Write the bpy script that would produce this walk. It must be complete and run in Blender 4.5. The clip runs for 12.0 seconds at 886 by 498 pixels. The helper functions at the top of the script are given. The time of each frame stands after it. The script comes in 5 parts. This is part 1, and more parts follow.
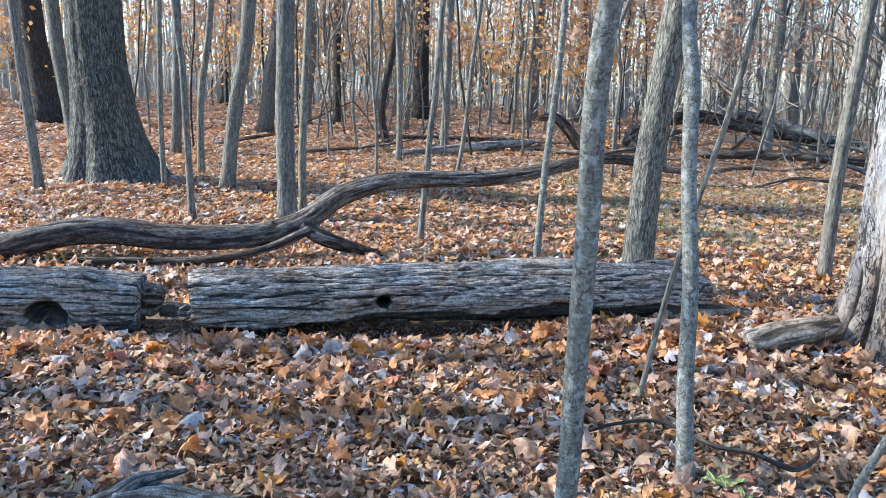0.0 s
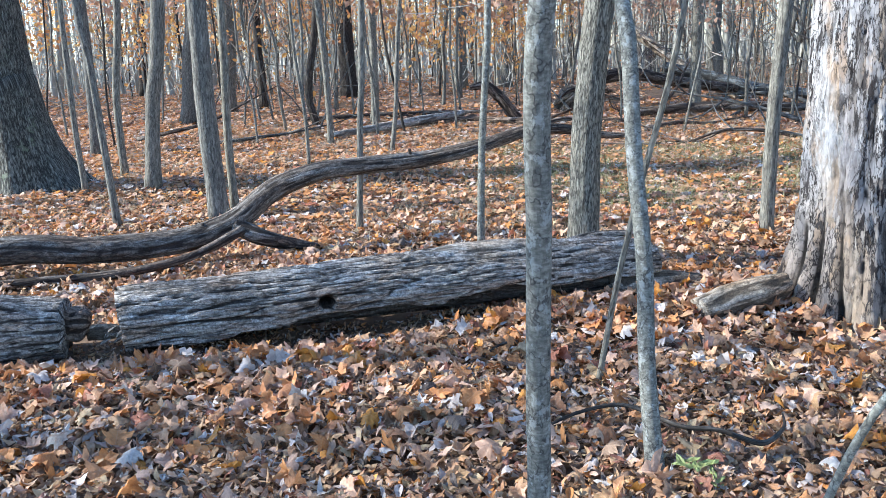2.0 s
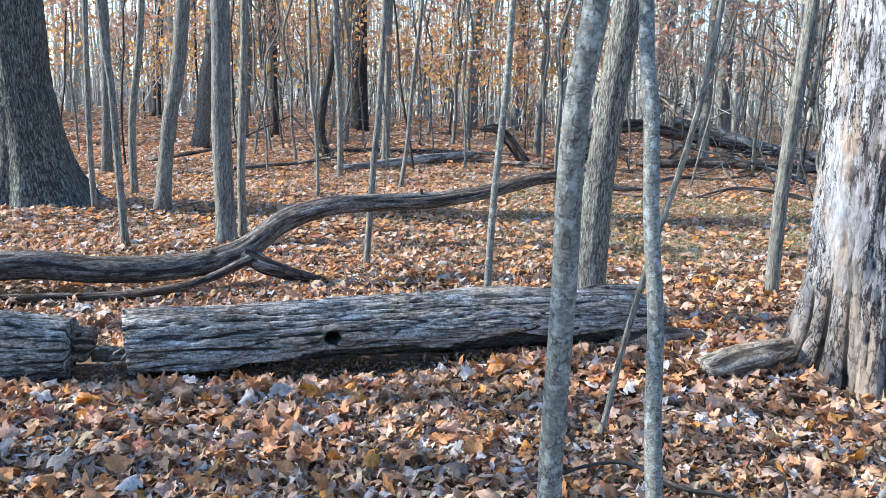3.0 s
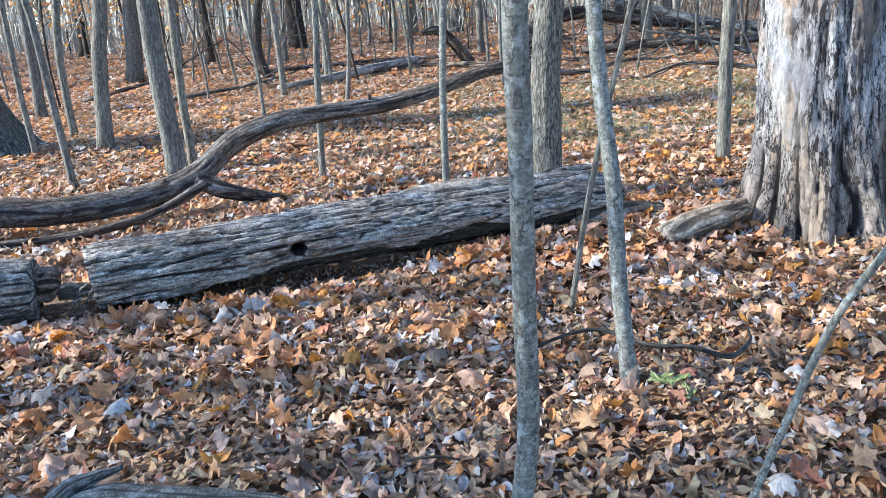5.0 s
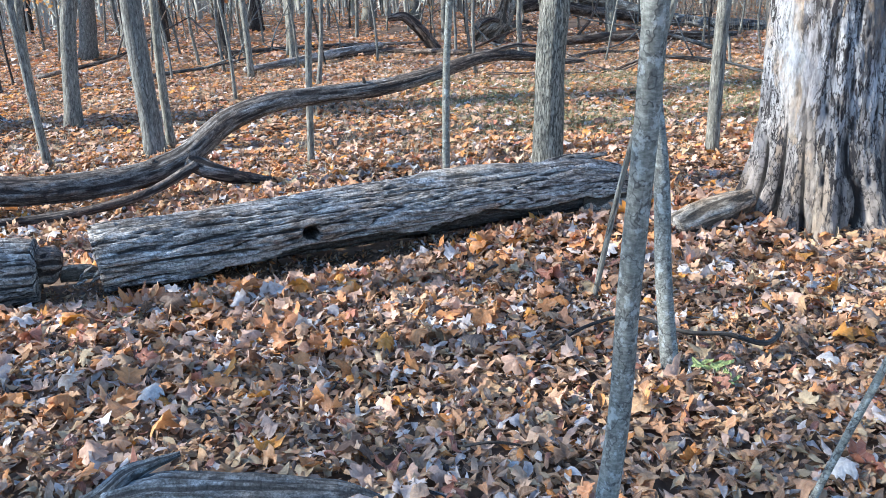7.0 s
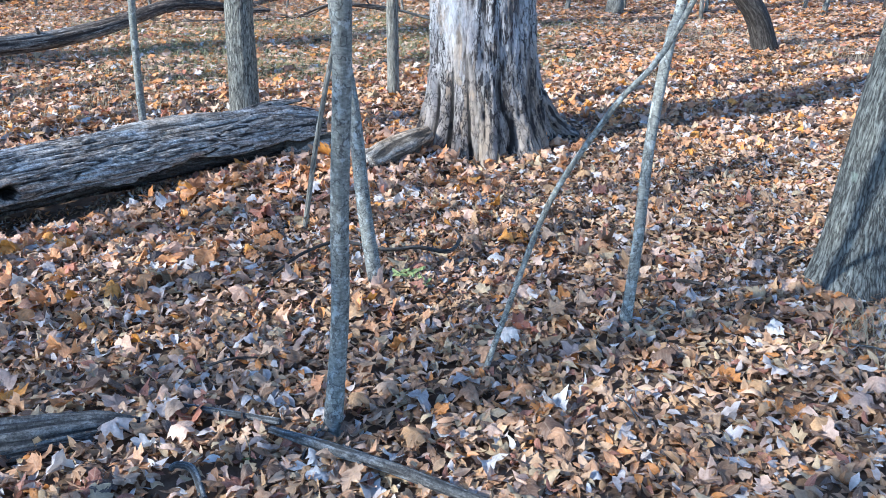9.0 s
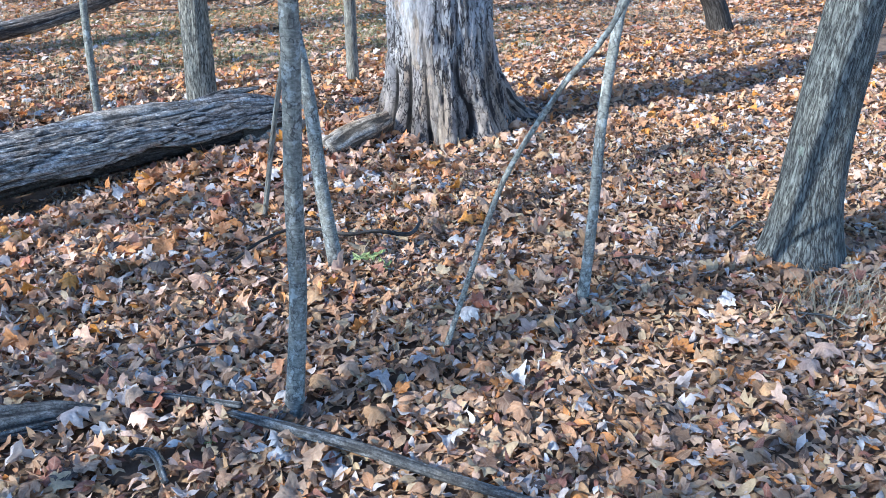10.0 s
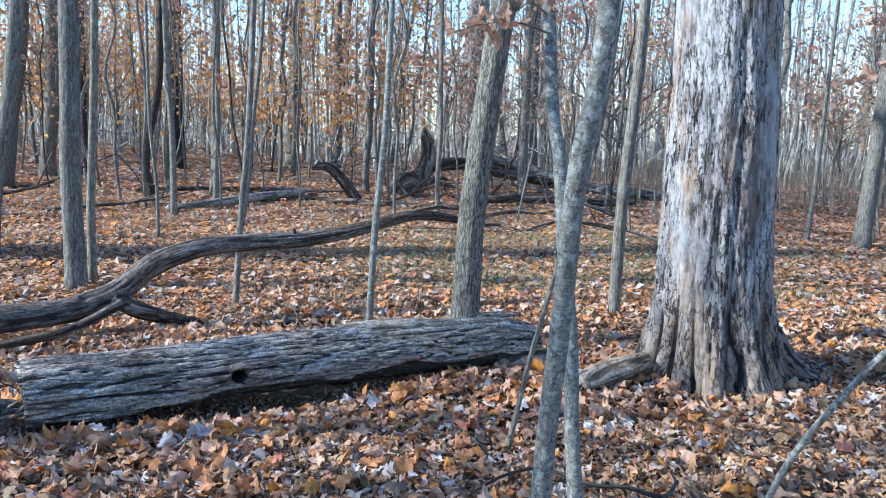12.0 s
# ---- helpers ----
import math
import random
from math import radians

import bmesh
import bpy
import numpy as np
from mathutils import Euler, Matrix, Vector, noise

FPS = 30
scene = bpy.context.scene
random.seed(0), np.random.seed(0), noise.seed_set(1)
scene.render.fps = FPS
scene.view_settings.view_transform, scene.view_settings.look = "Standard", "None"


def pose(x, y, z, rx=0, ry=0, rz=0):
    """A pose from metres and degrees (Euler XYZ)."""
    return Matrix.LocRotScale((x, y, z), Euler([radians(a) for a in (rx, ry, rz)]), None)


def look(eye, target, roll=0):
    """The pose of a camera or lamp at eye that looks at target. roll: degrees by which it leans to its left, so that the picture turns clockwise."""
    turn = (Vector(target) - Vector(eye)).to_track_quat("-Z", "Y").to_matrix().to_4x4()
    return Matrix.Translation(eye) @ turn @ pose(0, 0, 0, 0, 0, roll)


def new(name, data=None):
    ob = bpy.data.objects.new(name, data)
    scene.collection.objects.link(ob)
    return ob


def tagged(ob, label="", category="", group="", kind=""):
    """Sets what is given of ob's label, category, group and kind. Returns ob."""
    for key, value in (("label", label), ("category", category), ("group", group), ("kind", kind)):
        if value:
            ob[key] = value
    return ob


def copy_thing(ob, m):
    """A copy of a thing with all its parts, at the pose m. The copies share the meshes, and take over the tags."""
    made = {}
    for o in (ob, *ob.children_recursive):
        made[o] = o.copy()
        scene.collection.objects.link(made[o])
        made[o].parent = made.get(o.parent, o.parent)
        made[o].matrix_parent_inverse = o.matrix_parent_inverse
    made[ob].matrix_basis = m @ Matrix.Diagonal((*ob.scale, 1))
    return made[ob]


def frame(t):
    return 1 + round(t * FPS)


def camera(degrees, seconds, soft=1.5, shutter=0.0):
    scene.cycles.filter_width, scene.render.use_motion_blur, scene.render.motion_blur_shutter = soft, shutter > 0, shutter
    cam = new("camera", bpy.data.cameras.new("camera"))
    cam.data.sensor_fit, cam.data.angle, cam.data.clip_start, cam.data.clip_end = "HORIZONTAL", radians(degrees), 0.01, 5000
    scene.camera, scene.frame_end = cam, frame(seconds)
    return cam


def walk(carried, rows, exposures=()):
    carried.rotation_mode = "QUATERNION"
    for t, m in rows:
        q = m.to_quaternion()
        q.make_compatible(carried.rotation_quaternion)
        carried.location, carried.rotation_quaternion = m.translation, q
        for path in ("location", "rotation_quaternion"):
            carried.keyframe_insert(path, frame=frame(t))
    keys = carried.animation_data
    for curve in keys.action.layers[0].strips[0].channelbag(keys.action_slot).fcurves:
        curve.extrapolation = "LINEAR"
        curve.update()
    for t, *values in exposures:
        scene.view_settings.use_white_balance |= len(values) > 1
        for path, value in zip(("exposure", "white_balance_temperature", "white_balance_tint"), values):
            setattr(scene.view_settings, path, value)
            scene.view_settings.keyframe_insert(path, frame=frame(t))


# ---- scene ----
cam = camera(58.2, 12.0, soft=0.6, shutter=0.14)
PATH = [
    (0, (0.446, 1.52, 1.527), (0.047, 3.434, 1.107), 2.2),
    (0.5, (0.427, 1.604, 1.533), (0.103, 3.513, 1.033), -0.7),
    (1, (0.432, 1.663, 1.557), (0.147, 3.565, 1.009), -2.7),
    (1.5, (0.423, 1.734, 1.583), (0.161, 3.646, 1.058), -3.0),
    (2, (0.414, 1.732, 1.586), (0.158, 3.655, 1.098), -2.0),
    (2.5, (0.386, 1.709, 1.625), (0.132, 3.649, 1.21), 0.1),
    (3, (0.354, 1.704, 1.631), (0.098, 3.647, 1.233), 1.7),
    (3.2, (0.337, 1.715, 1.638), (0.084, 3.657, 1.231), 2.1),
    (5, (0.354, 1.663, 1.548), (0.198, 3.56, 0.935), -4.2),
    (5.5, (0.338, 1.766, 1.521), (0.15, 3.637, 0.839), -4.8),
    (6, (0.242, 1.824, 1.513), (0.013, 3.693, 0.84), -4.0),
    (6.5, (0.026, 1.797, 1.494), (-0.093, 3.683, 0.841), -2.6),
    (6.7, (-0.015, 1.757, 1.507), (-0.084, 3.649, 0.862), -2.2),
    (8.3, (-0.173, 1.33, 1.642), (0.155, 3.172, 0.935), -2.7),
    (8.5, (-0.208, 1.299, 1.636), (0.278, 3.093, 0.897), -1.2),
    (9, (-0.188, 1.249, 1.635), (0.51, 2.955, 0.857), 0.6),
    (9.5, (-0.186, 1.214, 1.631), (0.57, 2.892, 0.848), 0.7),
    (10, (-0.163, 1.193, 1.622), (0.602, 2.857, 0.817), -0.0),
    (10.5, (-0.127, 1.234, 1.598), (0.555, 2.934, 0.793), -1.3),
    (11, (-0.134, 1.275, 1.599), (0.412, 3.08, 0.933), -0.8),
    (11.5, (-0.139, 1.356, 1.67), (0.234, 3.271, 1.232), 1.2),
    (12, (-0.159, 1.369, 1.672), (0.052, 3.336, 1.378), 2.3),
]
walk(cam, [(t, look(eye, target, roll)) for t, eye, target, roll in PATH], [(0, 1.50, 5380, 6), (1, 1.56, 5380, 6), (3.2, 1.52, 5300, 6), (5, 1.62, 5360, 6), (6.5, 1.62, 5340, 6), (8.5, 1.52, 4980, 6), (10.5, 1.48, 4960, 6), (11.5, 1.46, 5020, 6), (12, 1.22, 5040, 6)])

# ---- world, sun, exposure ----
SUN_TO = Vector((-0.90, -0.12, 0.60)).normalized()
world = bpy.data.worlds.new("sky")
scene.world = world
world.use_nodes = True
sky = world.node_tree.nodes.new("ShaderNodeTexSky")
sky.sky_type, sky.sun_disc = "NISHITA", False
sky.sun_elevation = math.asin(SUN_TO.z)
sky.sun_rotation = math.atan2(SUN_TO.x, SUN_TO.y)
sky.air_density, sky.dust_density = 1.0, 0.3
back = world.node_tree.nodes["Background"]
back.inputs[1].default_value = 0.13
world.node_tree.links.new(sky.outputs[0], back.inputs[0])
sun = new("sun", bpy.data.lights.new("sun", "SUN"))
sun.data.energy, sun.data.angle, sun.data.color = 4.2, radians(0.6), (1.0, 0.86, 0.68)
sun.matrix_world = look(SUN_TO * 50, (0, 0, 0))


# ---- materials ----
def node(tree, kind, **values):
    n = tree.nodes.new("ShaderNode" + kind)
    for key, value in values.items():
        n.inputs[key.replace("_", " ")].default_value = value
    return n


def ramp(tree, source, stops, constant=False):
    n = tree.nodes.new("ShaderNodeValToRGB")
    n.color_ramp.interpolation = "CONSTANT" if constant else "LINEAR"
    e = n.color_ramp.elements
    while len(e) > 1:
        e.remove(e[-1])
    e[0].position, e[0].color = stops[0][0], (*stops[0][1], 1)
    for p, c in stops[1:]:
        e.new(p).color = (*c, 1)
    tree.links.new(source, n.inputs[0])
    return n.outputs[0]


def mixed(tree, a, b, fac, mode="MIX"):
    n = tree.nodes.new("ShaderNodeMix")
    n.data_type, n.blend_type = "RGBA", mode
    for socket, value in ((n.inputs[0], fac), (n.inputs[6], a), (n.inputs[7], b)):
        if isinstance(value, bpy.types.NodeSocket):
            tree.links.new(value, socket)
        elif isinstance(value, (int, float)):
            socket.default_value = value
        else:
            socket.default_value = (*value, 1)
    return n.outputs[2]


def grey(v):
    return (v, v, v)


def material(name, rough=0.85):
    m = bpy.data.materials.new(name)
    m.use_nodes = True
    t = m.node_tree
    b = t.nodes["Principled BSDF"]
    b.inputs["Roughness"].default_value = rough
    b.inputs["Specular IOR Level"].default_value = 0.25
    return m, t, b


def grain(tree, stretch, scale, detail=6.0, rough=0.6, kind="Noise", shift=0.0):
    """A texture in the stem's own coordinates: across, across, along."""
    at = tree.nodes.new("ShaderNodeAttribute")
    at.attribute_name = "bark"
    mp = tree.nodes.new("ShaderNodeMapping")
    mp.inputs["Scale"].default_value = stretch
    mp.inputs["Location"].default_value = (shift, shift * 1.7, shift * 0.6)
    tree.links.new(at.outputs["Vector"], mp.inputs[0])
    if kind == "Noise":
        n = node(tree, "TexNoise", Scale=scale, Detail=detail, Roughness=rough)
    else:
        n = node(tree, "TexNoise", Scale=scale, Detail=3.0, Roughness=0.55)
        tree.links.new(mp.outputs[0], n.inputs["Vector"])
        off, away, wide = (tree.nodes.new("ShaderNodeMath") for _ in range(3))
        off.operation, away.operation, wide.operation = "SUBTRACT", "ABSOLUTE", "MULTIPLY"
        off.inputs[1].default_value, wide.inputs[1].default_value = 0.5, 2.2
        tree.links.new(n.outputs[0], off.inputs[0])
        tree.links.new(off.outputs[0], away.inputs[0])
        tree.links.new(away.outputs[0], wide.inputs[0])
        return wide.outputs[0]
    tree.links.new(mp.outputs[0], n.inputs["Vector"])
    return n.outputs[0]


def plates(tree, stretch, shift=0.0, warp=0.35):
    """Angular plates in the stem's own coordinates: the distance to the nearest crack, and a random value for each plate."""
    at = tree.nodes.new("ShaderNodeAttribute")
    at.attribute_name = "bark"
    mp = tree.nodes.new("ShaderNodeMapping")
    mp.inputs["Scale"].default_value = stretch
    mp.inputs["Location"].default_value = (shift, shift * 1.7, shift * 0.6)
    tree.links.new(at.outputs["Vector"], mp.inputs[0])
    bend = node(tree, "TexNoise", Scale=1.6, Detail=4.0, Roughness=0.65)
    tree.links.new(mp.outputs[0], bend.inputs["Vector"])
    shove = tree.nodes.new("ShaderNodeVectorMath")
    shove.operation = "MULTIPLY_ADD"
    shove.inputs[1].default_value = (warp * 2, warp * 2, warp * 2)
    tree.links.new(bend.outputs["Color"], shove.inputs[0])
    tree.links.new(mp.outputs[0], shove.inputs[2])
    rim, pick = tree.nodes.new("ShaderNodeTexVoronoi"), tree.nodes.new("ShaderNodeTexVoronoi")
    rim.feature = "DISTANCE_TO_EDGE"
    split = tree.nodes.new("ShaderNodeSeparateColor")
    for n in (rim, pick):
        n.inputs["Scale"].default_value = 1.0
        tree.links.new(shove.outputs[0], n.inputs["Vector"])
    tree.links.new(pick.outputs["Color"], split.inputs[0])
    return rim.outputs["Distance"], split.outputs[0]


def bumped(tree, bsdf, height, strength, dist):
    b = node(tree, "Bump", Strength=strength, Distance=dist)
    tree.links.new(height, b.inputs["Height"])
    tree.links.new(b.outputs[0], bsdf.inputs["Normal"])


def bark(name, dark, mid, light, lichen, ridge, along, plate, lichen_from=0.6, depth=0.02, spots=6.0, edge=0.24, stretch=0.10):
    """Furrowed bark: long plates parted by dark furrows, with grain, and patches of lichen."""
    m, t, b = material(name, 0.9)
    fine = grain(t, (1, 1, 0.4), 70.0, 3.0, 0.6)
    tone = grain(t, (ridge, ridge, along), 1.0, 3.0, 0.6)
    cracks = grain(t, (plate, plate, plate * stretch), 1.0, kind="Fissure")
    lesser = grain(t, (plate * 2.1, plate * 2.1, plate * 0.4), 1.0, kind="Fissure", shift=2.2)
    crack = ramp(t, cracks, [(0.01, grey(0.0)), (edge * 0.5, grey(0.65)), (edge, grey(1.0))])
    crack = mixed(t, crack, ramp(t, lesser, [(0.0, grey(0.3)), (0.09, grey(1.0))]), 0.5, "MULTIPLY")
    col = ramp(t, tone, [(0.32, mixed_tone(dark, mid, 0.45)), (0.48, mid), (0.66, light)])
    col = mixed(t, dark, col, crack)
    col = mixed(t, col, ramp(t, fine, [(0.32, grey(0.5)), (0.66, grey(1.3))]), 0.6, "MULTIPLY")
    patch = ramp(t, grain(t, (1, 1, 0.85), spots, 5.0, 0.7, shift=3.1), [(lichen_from, grey(0.0)), (lichen_from + 0.07, grey(0.6))])
    col = mixed(t, col, lichen, patch)
    tint = t.nodes.new("ShaderNodeObjectInfo")
    col = mixed(t, col, ramp(t, tint.outputs["Random"], [(0.0, (0.8, 0.8, 0.82)), (1.0, (1.2, 1.17, 1.1))]), 1.0, "MULTIPLY")
    t.links.new(col, b.inputs["Base Color"])
    bumped(t, b, mixed(t, tone, crack, 0.75), 0.6, depth * 0.4)
    return m


def mixed_tone(a, b, share):
    return tuple(p + (q - p) * share for p, q in zip(a, b))


def dead_wood(name, dark, mid, pale, silver, crack_at=0.42, depth=0.02, along=3.0):
    """Weathered wood: long grain, splits, and patches bleached silver."""
    m, t, b = material(name, 0.85)
    long_grain = grain(t, (40, 40, along * 0.8), 1.0, 5.0, 0.66)
    crust = grain(t, (1, 1, 0.7), 46.0, 4.0, 0.72, shift=9.0)
    broad = grain(t, (6, 6, 1.6), 1.0, 6.0, 0.70, shift=2.0)
    warm = grain(t, (5, 5, 2.2), 1.0, 4.0, 0.66, shift=3.7)
    fine = grain(t, (1, 1, 0.30), 95.0, 3.0, 0.62)
    cells = ramp(t, grain(t, (17, 17, 1.7), 1.0, kind="Fissure", shift=7.0), [(0.0, grey(0.05)), (0.025, grey(0.35)), (0.06, grey(1.0))])
    hair = ramp(t, grain(t, (46, 46, 3.4), 1.0, kind="Fissure", shift=8.0), [(0.0, grey(0.4)), (0.05, grey(1.0))])
    cells = mixed(t, cells, hair, 0.8, "MULTIPLY")
    rim, which = plates(t, (15, 15, 4.0), 4.2, 0.5)
    bark_left = ramp(t, broad, [(0.42, grey(1.0)), (0.58, grey(0.35))])
    angular = mixed(t, grey(1.0), ramp(t, rim, [(0.0, grey(0.06)), (0.05, grey(0.45)), (0.10, grey(1.0))]), bark_left)
    cells = mixed(t, cells, angular, 1.0, "MULTIPLY")
    col = ramp(t, long_grain, [(0.28, mixed_tone(dark, mid, 0.35)), (crack_at + 0.04, mid), (0.66, pale)])
    col = mixed(t, col, silver, ramp(t, broad, [(0.46, grey(0.0)), (0.60, grey(0.7))]))
    col = mixed(t, col, ramp(t, which, [(0.0, (0.72, 0.70, 0.68)), (0.5, (1.0, 0.98, 0.96)), (1.0, (1.3, 1.32, 1.36))]), 0.75, "MULTIPLY")
    col = mixed(t, col, tuple(v * k for v, k in zip(mid, (1.22, 0.98, 0.78))), ramp(t, warm, [(0.54, grey(0.0)), (0.64, grey(0.6))]))
    col = mixed(t, col, ramp(t, crust, [(0.36, grey(0.35)), (0.50, grey(1.0)), (0.66, grey(1.5))]), 0.7, "MULTIPLY")
    split = ramp(t, grain(t, (20, 20, 1.1), 1.0, 5.0, 0.66, shift=5.0), [(crack_at - 0.08, grey(0.0)), (crack_at - 0.02, grey(1.0))])
    # Shade painted along with the rot: colour darkens in sunk cracks and hollows.
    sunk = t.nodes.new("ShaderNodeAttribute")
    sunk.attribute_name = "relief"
    rot_shade = ramp(t, sunk.outputs["Fac"], [(0.455, grey(0.0)), (0.495, grey(1.0))])
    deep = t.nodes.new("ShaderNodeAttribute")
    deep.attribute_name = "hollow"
    rot_shade = mixed(t, rot_shade, ramp(t, deep.outputs["Fac"], [(0.28, grey(0.12)), (0.36, grey(1.0))]), 1.0, "MULTIPLY")
    col = mixed(t, dark, col, mixed(t, mixed(t, split, cells, 0.85, "MULTIPLY"), rot_shade, 0.9, "MULTIPLY"))
    col = mixed(t, col, ramp(t, fine, [(0.3, grey(0.4)), (0.7, grey(1.4))]), 0.6, "MULTIPLY")
    grit = grain(t, (1, 1, 0.8), 150.0, 3.0, 0.7, shift=11.0)
    col = mixed(t, col, ramp(t, grit, [(0.36, grey(0.35)), (0.5, grey(1.0)), (0.64, grey(1.6))]), 0.7, "MULTIPLY")
    t.links.new(col, b.inputs["Base Color"])
    bumped(t, b, mixed(t, mixed(t, mixed(t, long_grain, crust, 0.4), grit, 0.35), mixed(t, split, cells, 0.5), 0.55), 1.0, depth * 0.8)
    return m


OAK_BARK = bark("furrowed_grey_bark", (0.05, 0.048, 0.042), (0.31, 0.30, 0.245), (0.46, 0.45, 0.375), (0.40, 0.43, 0.37), 60, 14.0, 72, 0.66, 0.03, 12.0, 0.22, 0.15)
FURROWED_BARK = bark("furrowed_green_grey_bark", (0.03, 0.03, 0.028), (0.17, 0.18, 0.165), (0.27, 0.285, 0.255), (0.24, 0.29, 0.24), 55, 14.0, 74, 0.62, 0.03, 9.0, 0.26, 0.15)
BIG_BARK = bark("dark_furrowed_bark", (0.022, 0.023, 0.022), (0.15, 0.158, 0.145), (0.27, 0.28, 0.255), (0.17, 0.21, 0.15), 60, 16.0, 42, 0.60, 0.05, 5.0, 0.30, 0.16)
SMOOTH_BARK = bark("smooth_sapling_bark", (0.08, 0.08, 0.076), (0.185, 0.19, 0.17), (0.28, 0.29, 0.26), (0.43, 0.465, 0.455), 60, 130.0, 16, 0.535, 0.004, 30.0, 0.06, 0.8)
TREE_BARK = bark("woodland_bark", (0.07, 0.068, 0.063), (0.185, 0.183, 0.162), (0.30, 0.298, 0.265), (0.35, 0.37, 0.335), 50, 12.0, 36, 0.62, 0.008, 20.0, 0.10)
DARK_BARK = bark("dark_woodland_bark", (0.022, 0.019, 0.017), (0.066, 0.06, 0.054), (0.12, 0.11, 0.10), (0.15, 0.15, 0.13), 40, 10.0, 30, 0.72, 0.012)
PALE_BARK = bark("pale_flaking_bark", (0.10, 0.09, 0.08), (0.34, 0.32, 0.29), (0.52, 0.50, 0.46), (0.55, 0.54, 0.50), 12, 4.0, 9, 0.6, 0.02)
BONE_WOOD = dead_wood("pale_barkless_wood", (0.12, 0.10, 0.085), (0.42, 0.39, 0.35), (0.58, 0.55, 0.50), (0.55, 0.54, 0.52), 0.36, 0.008)
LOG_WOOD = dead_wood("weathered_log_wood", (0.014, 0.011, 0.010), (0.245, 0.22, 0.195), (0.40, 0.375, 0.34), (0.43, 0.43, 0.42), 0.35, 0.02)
BRANCH_WOOD = dead_wood("fallen_branch_wood", (0.022, 0.017, 0.015), (0.105, 0.082, 0.066), (0.21, 0.18, 0.152), (0.27, 0.262, 0.247), 0.40, 0.012, 2.2)
GREY_WOOD = dead_wood("grey_driftwood", (0.03, 0.03, 0.03), (0.095, 0.105, 0.11), (0.175, 0.19, 0.20), (0.21, 0.24, 0.26), 0.43, 0.008)
SLAB_WOOD = dead_wood("tan_slab_wood", (0.06, 0.048, 0.036), (0.27, 0.225, 0.17), (0.40, 0.345, 0.27), (0.36, 0.34, 0.30), 0.40, 0.008)
BARE_WOOD = dead_wood("silver_bare_wood", (0.10, 0.085, 0.07), (0.34, 0.32, 0.28), (0.47, 0.45, 0.41), (0.47, 0.485, 0.48), 0.30, 0.006)
RED_WOOD = dead_wood("brown_rotten_wood", (0.025, 0.017, 0.013), (0.14, 0.10, 0.075), (0.24, 0.18, 0.14), (0.28, 0.24, 0.205), 0.42)


